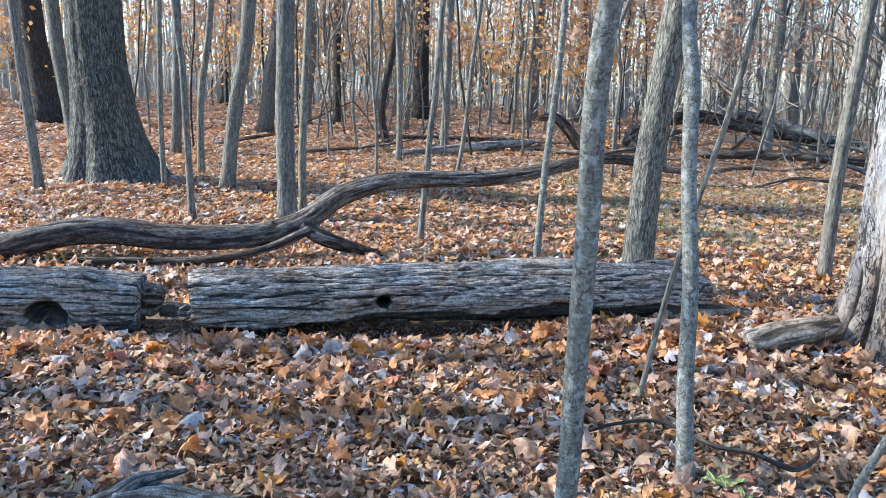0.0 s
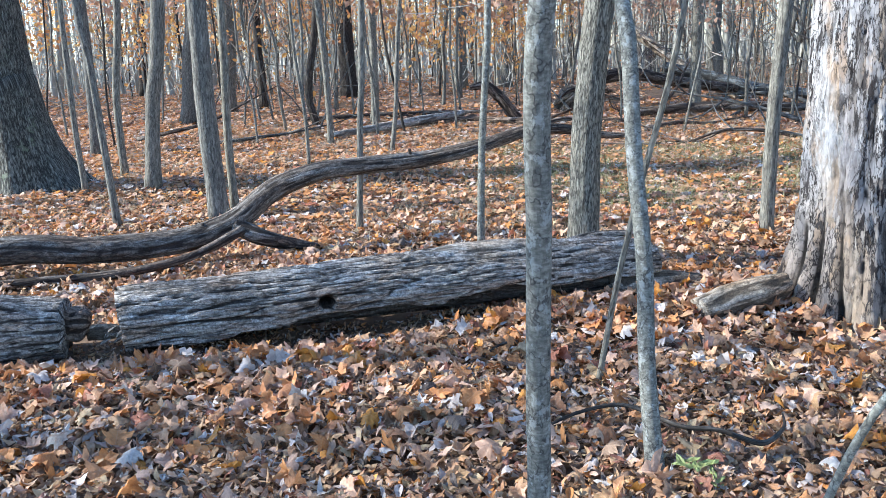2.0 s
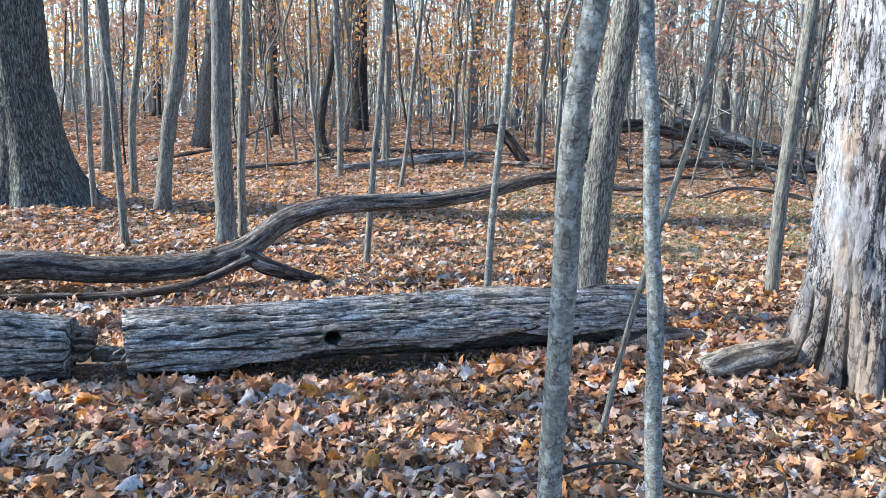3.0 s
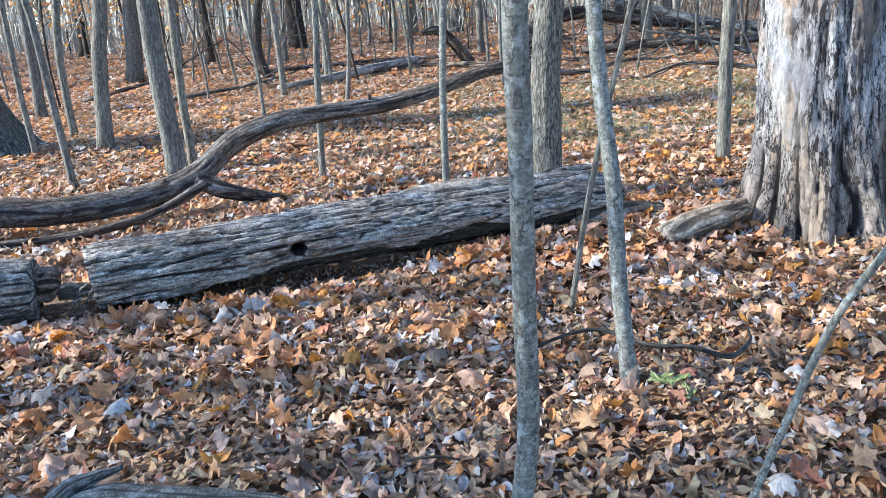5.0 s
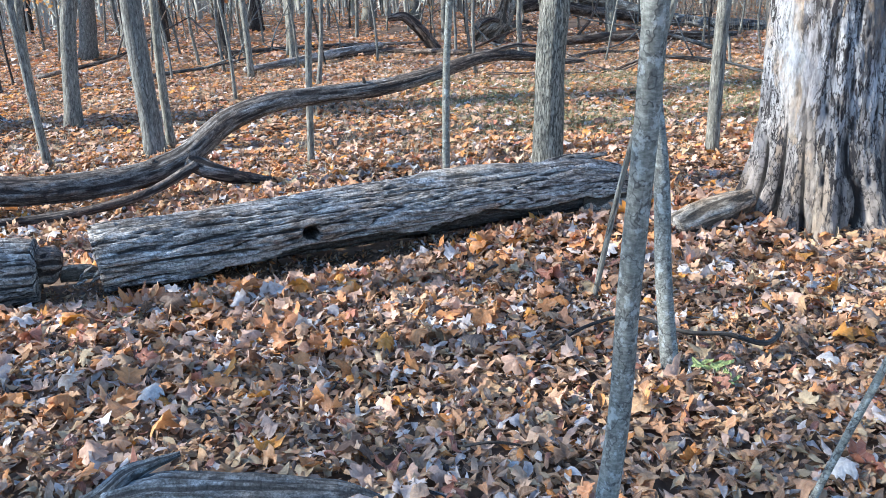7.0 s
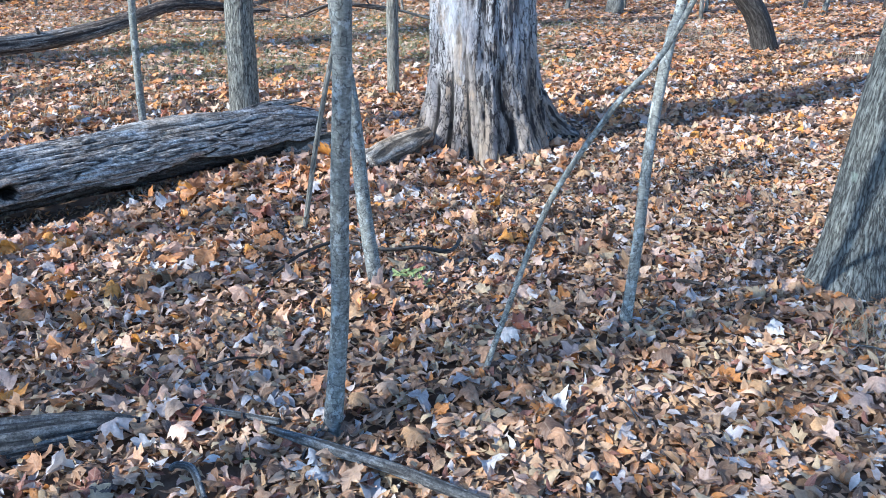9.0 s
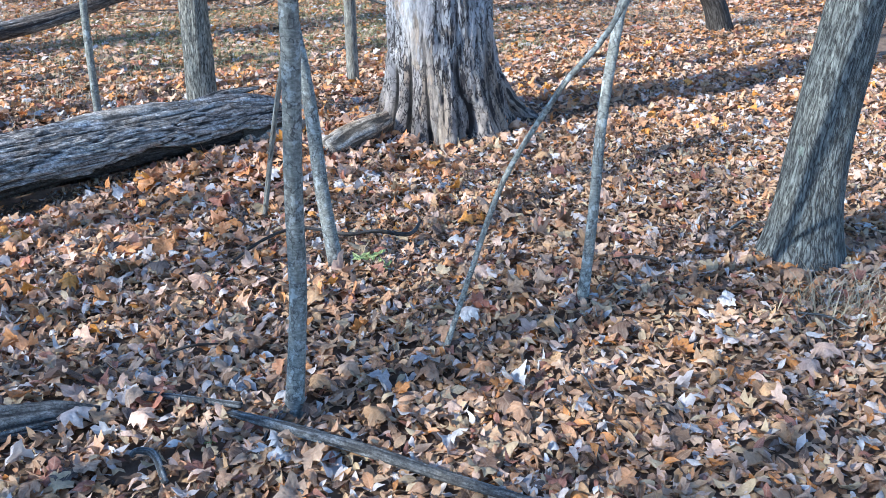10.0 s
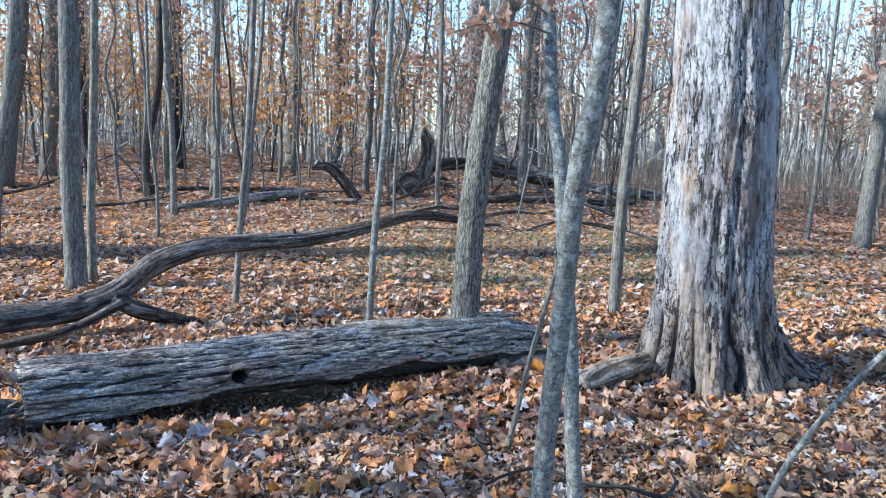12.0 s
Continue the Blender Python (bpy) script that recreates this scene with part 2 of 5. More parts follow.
def snag_wood():
    """Dead trunk whose bark has fallen in flakes: pale wood, tan scars, dark remains of bark."""
    m, t, b = material("peeled_dead_trunk", 0.85)
    long_grain = grain(t, (38, 38, 4.5), 1.0, 5.0, 0.66)
    tanned = grain(t, (5, 5, 1.5), 1.0, 6.0, 0.70, shift=4.4)
    bleach = grain(t, (4, 4, 1.3), 1.0, 5.0, 0.66, shift=6.2)
    fine = grain(t, (1, 1, 0.35), 80.0, 3.0)
    eaten = grain(t, (3.4, 3.4, 1.1), 1.0, 4.0, 0.62, shift=7.7)
    slits = grain(t, (26, 26, 5.0), 1.0, 6.0, 0.72, shift=1.3)
    holes = grain(t, (60, 60, 26.0), 1.0, 2.0, 0.5, shift=5.9)
    rim, which = plates(t, (13, 13, 2.4), 2.4, 0.9)
    crumb, lesser = plates(t, (30, 30, 9.0), 6.6, 0.5)
    high = t.nodes.new("ShaderNodeAttribute")
    high.attribute_name = "bark"
    up = t.nodes.new("ShaderNodeSeparateXYZ")
    t.links.new(high.outputs["Vector"], up.inputs[0])
    bare = ramp(t, up.outputs[2], [(0.3, grey(0.1)), (1.2, grey(1.0))])
    col = ramp(t, long_grain, [(0.30, (0.10, 0.09, 0.082)), (0.46, (0.20, 0.188, 0.178)), (0.66, (0.30, 0.285, 0.27))])
    col = mixed(t, col, ramp(t, which, [(0.0, (0.13, 0.115, 0.11)), (0.2, (0.30, 0.285, 0.295)), (0.45, (0.30, 0.23, 0.165)), (0.55, (0.33, 0.325, 0.34)), (0.8, (0.36, 0.34, 0.32))], True), 0.6)
    col = mixed(t, col, ramp(t, lesser, [(0.0, grey(0.7)), (1.0, grey(1.3))]), 0.6, "MULTIPLY")
    col = mixed(t, col, (0.44, 0.445, 0.455), mixed(t, ramp(t, bleach, [(0.44, grey(0.0)), (0.54, grey(0.8))]), bare, 1.0, "MULTIPLY"))
    col = mixed(t, col, (0.31, 0.225, 0.15), ramp(t, tanned, [(0.53, grey(0.0)), (0.60, grey(0.7))]))
    foot = ramp(t, up.outputs[2], [(0.25, grey(0.62)), (1.1, grey(0.0))])
    col = mixed(t, col, ramp(t, long_grain, [(0.34, (0.10, 0.075, 0.055)), (0.52, (0.235, 0.185, 0.135)), (0.66, (0.34, 0.28, 0.205))]), foot)
    worn = ramp(t, eaten, [(0.40, grey(0.15)), (0.50, grey(1.0))])
    dug = mixed(t, ramp(t, slits, [(0.425, grey(1.0)), (0.448, grey(0.0))]), ramp(t, holes, [(0.33, grey(1.0)), (0.36, grey(0.0))]), 0.5, "LIGHTEN")
    col = mixed(t, col, (0.04, 0.036, 0.037), mixed(t, grey(0.0), dug, worn))
    cracks = mixed(t, ramp(t, rim, [(0.0, grey(1.0)), (0.016, grey(0.9)), (0.032, grey(0.0))]), ramp(t, eaten, [(0.40, grey(0.1)), (0.50, grey(1.0))]), 1.0, "MULTIPLY")
    cracks = mixed(t, cracks, mixed(t, ramp(t, crumb, [(0.0, grey(0.8)), (0.04, grey(0.0))]), worn, 1.0, "MULTIPLY"), 1.0, "LIGHTEN")
    col = mixed(t, col, (0.03, 0.026, 0.026), cracks)
    # Crevice shade put into the colour wherever the relief sinks.
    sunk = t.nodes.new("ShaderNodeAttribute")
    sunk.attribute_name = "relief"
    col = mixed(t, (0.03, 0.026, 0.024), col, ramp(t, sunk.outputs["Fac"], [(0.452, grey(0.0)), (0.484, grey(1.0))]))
    col = mixed(t, col, ramp(t, fine, [(0.3, grey(0.65)), (0.7, grey(1.18))]), 0.65, "MULTIPLY")
    t.links.new(col, b.inputs["Base Color"])
    bumped(t, b, mixed(t, mixed(t, long_grain, which, 0.5), mixed(t, grey(1.0), grey(0.0), mixed(t, dug, cracks, 0.5)), 0.5), 0.9, 0.014)
    return m


SNAG_WOOD = snag_wood()
LEAF_TONES = [
    (0.00, (0.43, 0.29, 0.20)), (0.11, (0.44, 0.27, 0.17)), (0.19, (0.47, 0.36, 0.275)), (0.30, (0.44, 0.32, 0.22)),
    (0.40, (0.54, 0.42, 0.35)), (0.48, (0.23, 0.155, 0.105)), (0.56, (0.45, 0.315, 0.20)), (0.64, (0.54, 0.50, 0.48)),
    (0.71, (0.15, 0.105, 0.08)), (0.77, (0.46, 0.38, 0.27)), (0.85, (0.48, 0.25, 0.12)), (0.88, (0.29, 0.16, 0.125)),
    (0.92, (0.58, 0.57, 0.56)), (0.97, (0.12, 0.10, 0.09)),
]
FRESH_TONES = [
    (0.00, (0.62, 0.31, 0.13)), (0.14, (0.62, 0.41, 0.29)), (0.30, (0.56, 0.265, 0.105)), (0.42, (0.67, 0.47, 0.36)), (0.55, (0.52, 0.26, 0.13)),
    (0.66, (0.66, 0.31, 0.07)), (0.72, (0.60, 0.38, 0.23)), (0.84, (0.65, 0.60, 0.57)), (0.92, (0.44, 0.19, 0.12)), (0.97, (0.26, 0.15, 0.10)),
]


def richer(tones, amount):
    """The same tones with stronger colour."""
    out = []
    for at, tone in tones:
        m = sum(tone) / 3
        out.append((at, tuple(max(0.02, m + (v - m) * amount) for v in tone)))
    return out


def leaf_material(name, tones, single=False, clear=0.25):
    """Dry leaves: each leaf has a tone of its own, mottled and veined."""
    m, t, b = material(name, 0.55)
    if single:
        pick = t.nodes.new("ShaderNodeObjectInfo").outputs["Random"]
    else:
        pick = t.nodes.new("ShaderNodeNewGeometry").outputs["Random Per Island"]
    col = ramp(t, pick, tones, True)
    spot = node(t, "TexNoise", Scale=55.0, Detail=5.0, Roughness=0.7)
    blotch = node(t, "TexNoise", Scale=14.0, Detail=3.0)
    place = t.nodes.new("ShaderNodeTexCoord")
    for n in (spot, blotch):
        t.links.new(place.outputs["Object"], n.inputs["Vector"])
    col = mixed(t, col, ramp(t, spot.outputs[0], [(0.3, grey(0.6)), (0.7, grey(1.2))]), 0.7, "MULTIPLY")
    col = mixed(t, col, ramp(t, blotch.outputs[0], [(0.35, (0.75, 0.7, 0.66)), (0.65, (1.12, 1.1, 1.06))]), 0.8, "MULTIPLY")
    blade = t.nodes.new("ShaderNodeAttribute")
    blade.attribute_name = "blade"
    split = t.nodes.new("ShaderNodeSeparateXYZ")
    t.links.new(blade.outputs["Vector"], split.inputs[0])

    def sums(kind, a, c):
        n = t.nodes.new("ShaderNodeMath")
        n.operation = kind
        for socket, value in zip(n.inputs, (a, c)):
            if isinstance(value, (int, float)):
                socket.default_value = value
            else:
                t.links.new(value, socket)
        return n.outputs[0]
    side = sums("ABSOLUTE", split.outputs[0], 0)
    rib = sums("LESS_THAN", side, 0.016)
    wave = sums("SINE", sums("MULTIPLY", sums("SUBTRACT", split.outputs[1], sums("MULTIPLY", side, 0.8)), 46.0), 0)
    vein = sums("MAXIMUM", rib, sums("MULTIPLY", sums("GREATER_THAN", wave, 0.86), 0.6))
    col = mixed(t, col, (0.62, 0.50, 0.36), sums("MULTIPLY", vein, 0.16))
    t.links.new(col, b.inputs["Base Color"])
    b.inputs["Specular IOR Level"].default_value = 0.4
    bumped(t, b, sums("ADD", spot.outputs[0], sums("MULTIPLY", wave, 0.08)), 0.45, 0.005)
    thin = node(t, "BsdfTranslucent")
    t.links.new(col, thin.inputs[0])
    both = node(t, "MixShader", Fac=clear)
    t.links.new(b.outputs[0], both.inputs[1])
    t.links.new(thin.outputs[0], both.inputs[2])
    t.links.new(both.outputs[0], t.nodes["Material Output"].inputs[0])
    return m


LEAF_TONES = richer(LEAF_TONES, 1.34)
FRESH_TONES = richer(FRESH_TONES, 1.05)
LITTER = leaf_material("dry_leaf_litter", LEAF_TONES)
FRESH = leaf_material("fresh_maple_leaves", FRESH_TONES)
LEAF_ONE = leaf_material("dry_leaf", LEAF_TONES, single=True)
ORANGE_CROWN = leaf_material("orange_autumn_foliage", [(0, (0.70, 0.36, 0.07)), (0.3, (0.60, 0.26, 0.07)), (0.55, (0.72, 0.44, 0.12)), (0.8, (0.52, 0.22, 0.08))], clear=0.45)
BROWN_CROWN = leaf_material("brown_hanging_foliage", [(0, (0.44, 0.23, 0.14)), (0.3, (0.52, 0.31, 0.21)), (0.6, (0.56, 0.36, 0.27)), (0.85, (0.36, 0.18, 0.11))], clear=0.4)
GREEN_LEAF = leaf_material("green_seedling_leaf", [(0, (0.20, 0.34, 0.08)), (0.5, (0.28, 0.40, 0.12))], clear=0.4)


def flat_material(name, low, high, scale, rough=0.9):
    m, t, b = material(name, rough)
    place = t.nodes.new("ShaderNodeTexCoord")
    n = node(t, "TexNoise", Scale=scale, Detail=8.0, Roughness=0.7)
    t.links.new(place.outputs["Object"], n.inputs["Vector"])
    t.links.new(ramp(t, n.outputs[0], [(0.3, low), (0.7, high)]), b.inputs["Base Color"])
    bumped(t, b, n.outputs[0], 0.6, 0.02)
    return m


SOIL = flat_material("leaf_mould", (0.05, 0.034, 0.024), (0.20, 0.135, 0.088), 9.0)
TWIG = flat_material("twig_bark", (0.09, 0.08, 0.068), (0.24, 0.215, 0.185), 14.0)
# Far bark is paled: aerial haze painted into its colour.
HAZE = flat_material("hazed_far_bark", (0.26, 0.26, 0.235), (0.50, 0.50, 0.455), 0.6)
GRASS = flat_material("dry_grass", (0.22, 0.185, 0.12), (0.40, 0.34, 0.24), 20.0)
STALK = flat_material("dry_stalks", (0.16, 0.135, 0.105), (0.32, 0.28, 0.22), 5.0)
GREEN_GRASS = flat_material("low_green_growth", (0.13, 0.135, 0.06), (0.32, 0.30, 0.16), 8.0)
ROT = flat_material("dark_rotten_wood", (0.008, 0.006, 0.005), (0.045, 0.032, 0.024), 30.0)


# ---- mesh helpers ----
def part(name, mesh, mat, parent=None, label=""):
    ob = new(name, mesh)
    if mat and not mesh.materials:
        mesh.materials.append(mat)
    if parent:
        ob.parent = parent
    return tagged(ob, label)


def thing(name, label, category, place=(0, 0, 0), group=""):
    ob = new(name)
    ob.empty_display_size = 0.2
    ob.location = place
    return tagged(ob, label, category, group)


def mesh_of(name, verts, faces, smooth=True):
    """A mesh from an array of points and an array of faces with one number of corners."""
    verts, faces = np.asarray(verts, float), np.asarray(faces, int)
    me = bpy.data.meshes.new(name)
    k = faces.shape[1]
    me.vertices.add(len(verts))
    me.vertices.foreach_set("co", verts.ravel())
    me.loops.add(faces.size)
    me.loops.foreach_set("vertex_index", faces.ravel())
    me.polygons.add(len(faces))
    me.polygons.foreach_set("loop_start", np.arange(0, faces.size, k))
    me.polygons.foreach_set("use_smooth", np.full(len(faces), smooth))
    me.update(calc_edges=True)
    return me


def spline(points, n):
    """n rows along a smooth curve through rows of x, y, z, radius."""
    p = np.asarray(points, float)
    if len(p) == 2:
        return p[0] + (p[1] - p[0]) * np.linspace(0, 1, n)[:, None]
    q = np.vstack([2 * p[0] - p[1], p, 2 * p[-1] - p[-2]])
    length = np.r_[0, np.cumsum(np.linalg.norm(np.diff(p[:, :3], axis=0), axis=1))]
    out = []
    for s in np.linspace(0, length[-1], n):
        i = min(max(int(np.searchsorted(length, s, "right")) - 1, 0), len(p) - 2)
        u = (s - length[i]) / max(length[i + 1] - length[i], 1e-9)
        a, b, c, d = q[i], q[i + 1], q[i + 2], q[i + 3]
        v = 0.5 * (2 * b + (c - a) * u + (2 * a - 5 * b + 4 * c - d) * u * u + (3 * b - a - 3 * c + d) * u**3)
        v[3] = b[3] + (c[3] - b[3]) * u
        out.append(v)
    return np.array(out)


def tube(points, rings, sides, shape=None, closed=True):
    """Points, faces and bark coordinates of a stem. shape(angle, along, radius, share) gives each ring point's radius."""
    c = spline(points, rings)
    axis = np.gradient(c[:, :3], axis=0)
    axis /= np.linalg.norm(axis, axis=1, keepdims=True) + 1e-9
    ref = np.array([0, 1, 0]) if abs(axis[:, 2]).mean() > 0.6 else np.array([0, 0, 1])
    u = np.cross(axis, ref)
    u /= np.linalg.norm(u, axis=1, keepdims=True) + 1e-9
    w = np.cross(u, axis)
    along = np.r_[0, np.cumsum(np.linalg.norm(np.diff(c[:, :3], axis=0), axis=1))]
    ang = np.linspace(0, 2 * np.pi, sides, endpoint=False)
    rad = np.repeat(c[:, 3:4], sides, 1)
    if shape:
        share = np.linspace(0, 1, rings)
        rad = np.array([[shape(a, along[i], c[i, 3], share[i]) for a in ang] for i in range(rings)])
    ca, sa = np.cos(ang)[None, :, None], np.sin(ang)[None, :, None]
    v = c[:, None, :3] + rad[..., None] * (u[:, None] * ca + w[:, None] * sa)
    base = c[:, 3:4] * np.ones((1, sides))
    coords = np.stack([base * np.cos(ang), base * np.sin(ang), np.repeat(along[:, None], sides, 1)], -1)
    i, j = np.meshgrid(np.arange(rings - 1), np.arange(sides), indexing="ij")
    k = (j + 1) % sides
    f = np.stack([i * sides + j, i * sides + k, (i + 1) * sides + k, (i + 1) * sides + j], -1).reshape(-1, 4)
    v, coords = v.reshape(-1, 3), coords.reshape(-1, 3)
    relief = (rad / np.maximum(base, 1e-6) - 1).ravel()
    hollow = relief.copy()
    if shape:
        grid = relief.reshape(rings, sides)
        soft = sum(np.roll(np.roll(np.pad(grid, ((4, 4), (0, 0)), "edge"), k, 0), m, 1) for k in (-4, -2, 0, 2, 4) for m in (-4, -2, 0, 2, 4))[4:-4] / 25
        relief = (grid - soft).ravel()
    if closed:
        for ring, flip in ((0, True), (rings - 1, False)):
            m = len(v)
            v = np.vstack([v, c[ring, :3] + axis[ring] * (-0.1 if flip else 0.1) * c[ring, 3]])
            coords = np.vstack([coords, (0, 0, along[ring])])
            relief, hollow = np.r_[relief, 0.0], np.r_[hollow, 0.0]
            r = ring * sides + np.arange(sides)
            n = ring * sides + (np.arange(sides) + 1) % sides
            cap = np.stack([n, r, np.full(sides, m), np.full(sides, m)], -1) if flip else np.stack([r, n, np.full(sides, m), np.full(sides, m)], -1)
            f = np.vstack([f, cap])
    return v, f, np.column_stack([coords, 0.5 + relief, 0.5 + hollow])


def stem_mesh(name, stems):
    """One mesh from one or more tubes."""
    vs, fs, cs, off = [], [], [], 0
    for v, f, c in stems:
        vs.append(v)
        fs.append(f + off)
        cs.append(c)
        off += len(v)
    v, f, c = np.vstack(vs), np.vstack(fs), np.vstack(cs)
    me = bpy.data.meshes.new(name)
    me.from_pydata(v.tolist(), [], [tuple(dict.fromkeys(q)) for q in f.tolist()])
    me.polygons.foreach_set("use_smooth", np.full(len(me.polygons), True))
    at = me.attributes.new("bark", "FLOAT_VECTOR", "POINT")
    at.data.foreach_set("vector", np.ascontiguousarray(c[:, :3]).ravel())
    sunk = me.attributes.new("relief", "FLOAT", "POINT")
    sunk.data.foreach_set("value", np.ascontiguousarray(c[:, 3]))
    deep = me.attributes.new("hollow", "FLOAT", "POINT")
    deep.data.foreach_set("value", np.ascontiguousarray(c[:, 4]))
    me.update()
    return me


def rough_shape(amp, across, along_scale, seed, lobes=0, lobe_amp=0.0, flare=0.0, flare_len=0.4):
    """A ring shape with grain relief, buttress lobes and a flared foot."""
    def shape(a, along, r, share):
        q = Vector((math.cos(a) * across, math.sin(a) * across + seed, along * along_scale))
        n = noise.fractal(q, 0.9, 2.0, 4)
        if amp >= 0.1:
            n -= 0.9 * math.exp(-((noise.noise(Vector((q.x * 1.7, q.y * 1.7, q.z * 1.2 + seed))) / 0.10) ** 2))
        foot = math.exp(-along / flare_len) if flare else 0.0
        lobe = lobe_amp * foot * (0.5 + 0.5 * math.sin(lobes * a + seed + 1.3 * math.sin(a * 2 + seed))) if lobes else 0.0
        return r * (1 + amp * n + flare * foot + lobe)
    return shape


rng = np.random.default_rng(7)


def ground_z(x, y):
    """Gently uneven woodland floor, with leaves banked up along the fallen log."""
    x, y = np.asarray(x, float), np.asarray(y, float)
    z = 0.025 * np.sin(0.9 * x + 0.6) * np.cos(0.7 * y) + 0.018 * np.sin(2.3 * x - 1.1 * y) + 0.012 * np.sin(4.1 * y + 2.7 * x)
    far = np.clip((np.hypot(x, y - 4) - 9) / 25, 0, 1)
    z = z * (1 + 2 * far)
    d = (y - (6.27 + 0.345 * x)) / 1.06
    bank = (0.012 + 0.05 * np.clip((x + 0.5) / 1.0, 0, 1)) * np.exp(-(((d + 0.16) / 0.34) ** 2)) * (x > -2.4) * np.clip((2.2 - x) / 0.8, 0, 1)
    hollow = 0.06 * np.exp(-(((d + 0.04) / 0.24) ** 2)) * np.clip((x + 3.2) / 0.5, 0, 1) * np.clip((-0.2 - x) / 0.8, 0, 1)
    return z - 0.02 + bank - hollow


# ---- ground ----
def make_ground():
    inner = np.linspace(-14, 14, 180)
    xs = np.r_[-600, -250, -120, -60, -35, -22, inner, 22, 35, 60, 120, 250, 600]
    ys = np.r_[-600, -250, -100, -50, -25, -12, np.linspace(-6, 24, 200), 30, 40, 60, 100, 250, 600]
    gx, gy = np.meshgrid(xs, ys)
    near = (np.abs(gx) < 40) & (np.abs(gy) < 60)
    z = np.where(near, ground_z(gx, gy), -0.02)
    z += np.where(near & (np.abs(gx) < 14), rng.normal(0, 0.006, gx.shape), 0)
    v = np.stack([gx, gy, z], -1).reshape(-1, 3)
    r, c = gx.shape
    i, j = np.meshgrid(np.arange(r - 1), np.arange(c - 1), indexing="ij")
    f = np.stack([i * c + j, i * c + j + 1, (i + 1) * c + j + 1, (i + 1) * c + j], -1).reshape(-1, 4)
    return tagged(part("ground", mesh_of("ground", v, f), SOIL), "dark leaf mould of the woodland floor under fallen leaves", "ground", kind="structure")


ground = make_ground()


# ---- trees ----
def branchlets(start, way, length, radius, depth, out, tips, spread=0.55, lift=0.12):
    """A limb and its forks, as rows for tubes."""
    p, d = np.array(start, float), np.array(way, float) / np.linalg.norm(way)
    rows, steps = [(*p, radius)], 4
    for s in range(steps):
        d = d + rng.normal(0, 0.16, 3) + (0, 0, lift)
        d /= np.linalg.norm(d)
        p = p + d * length / steps
        rows.append((*p, radius * (1 - 0.8 * (s + 1) / steps)))
        if depth > 0 and s >= 1:
            side = np.cross(d, rng.normal(0, 1, 3))
            side /= np.linalg.norm(side) + 1e-9
            branchlets(p, d * 0.6 + side * spread, length * rng.uniform(0.45, 0.7), radius * 0.45, depth - 1, out, tips, spread, lift)
        if depth == 0:
            tips.append(p.copy())
    out.append((rows, depth))


def leaf_cards(tips, count, size, spread):
    """Small bent leaves hung about the ends of twigs."""
    t = np.array(tips)
    n = count
    at = t[rng.integers(0, len(t), n)] + rng.normal(0, spread, (n, 3))
    s = size * rng.uniform(0.6, 1.3, n)
    a, b = rng.normal(0, 1, (n, 3)), rng.normal(0, 1, (n, 3))
    a /= np.linalg.norm(a, axis=1, keepdims=True)
    b = np.cross(a, b)
    b /= np.linalg.norm(b, axis=1, keepdims=True)
    c = np.cross(a, b)
    shape = np.array([(0, -0.6, 0), (0.42, -0.1, 0.1), (0.28, 0.25, 0.12), (0, 0.6, 0.0), (-0.28, 0.25, 0.12), (-0.42, -0.1, 0.1)])
    v = at[:, None] + s[:, None, None] * (shape[None, :, :1] * a[:, None] + shape[None, :, 1:2] * b[:, None] + shape[None, :, 2:] * c[:, None])
    f = np.array([(0, 1, 2), (0, 2, 3), (0, 3, 4), (0, 4, 5)])
    faces = (np.arange(n)[:, None, None] * 6 + f[None]).reshape(-1, 3)
    return mesh_of("foliage", v.reshape(-1, 3), faces, False)


def crown_kit(size, limbs, leaves, leaf_size, depth=2, apart=True):
    """Meshes of a crown that starts at its origin: single limbs, one twig mesh, and leaves if it still has any."""
    limb_meshes, twigs, tips = [], [], []
    for k in range(limbs):
        a = k * 2.4 + rng.uniform(-0.4, 0.4)
        out = []
        h = size * (0.02 + 0.5 * k / limbs)
        branchlets((0, 0, h), (math.cos(a), math.sin(a), rng.uniform(0.5, 1.2)), size * rng.uniform(0.5, 0.8), 0.012 * size, depth, out, tips, 0.7, 0.14)
        for rows, d in out:
            if d == depth and apart:
                limb_meshes.append(stem_mesh("limb", [tube(rows, 7, 6)]))
            else:
                twigs.append(tube(rows, 4, 3, closed=False))
    leader = [(0, 0, -0.1, 0.02 * size), (0.05 * size, 0, 0.4 * size, 0.013 * size), (0, 0.04 * size, 0.9 * size, 0.003 * size)]
    limb_meshes.append(stem_mesh("limb", [tube(leader, 9, 6)]))
    return limb_meshes, stem_mesh("twigs", twigs), leaf_cards(tips, leaves, leaf_size, 0.16) if leaves else None


KITS = {
    "bare_big": [crown_kit(6.0, 6, 0, 0), crown_kit(6.5, 7, 0, 0)],
    "brown_big": [crown_kit(6.0, 6, 420, 0.11), crown_kit(6.0, 7, 300, 0.11)],
    "orange": [crown_kit(3.4, 6, 520, 0.10, apart=False), crown_kit(3.0, 6, 420, 0.10, apart=False)],
    "bare_small": [crown_kit(2.4, 6, 0, 0, apart=False), crown_kit(2.6, 6, 0, 0, apart=False)],
    "brown_small": [crown_kit(3.0, 6, 360, 0.10, apart=False)],
}


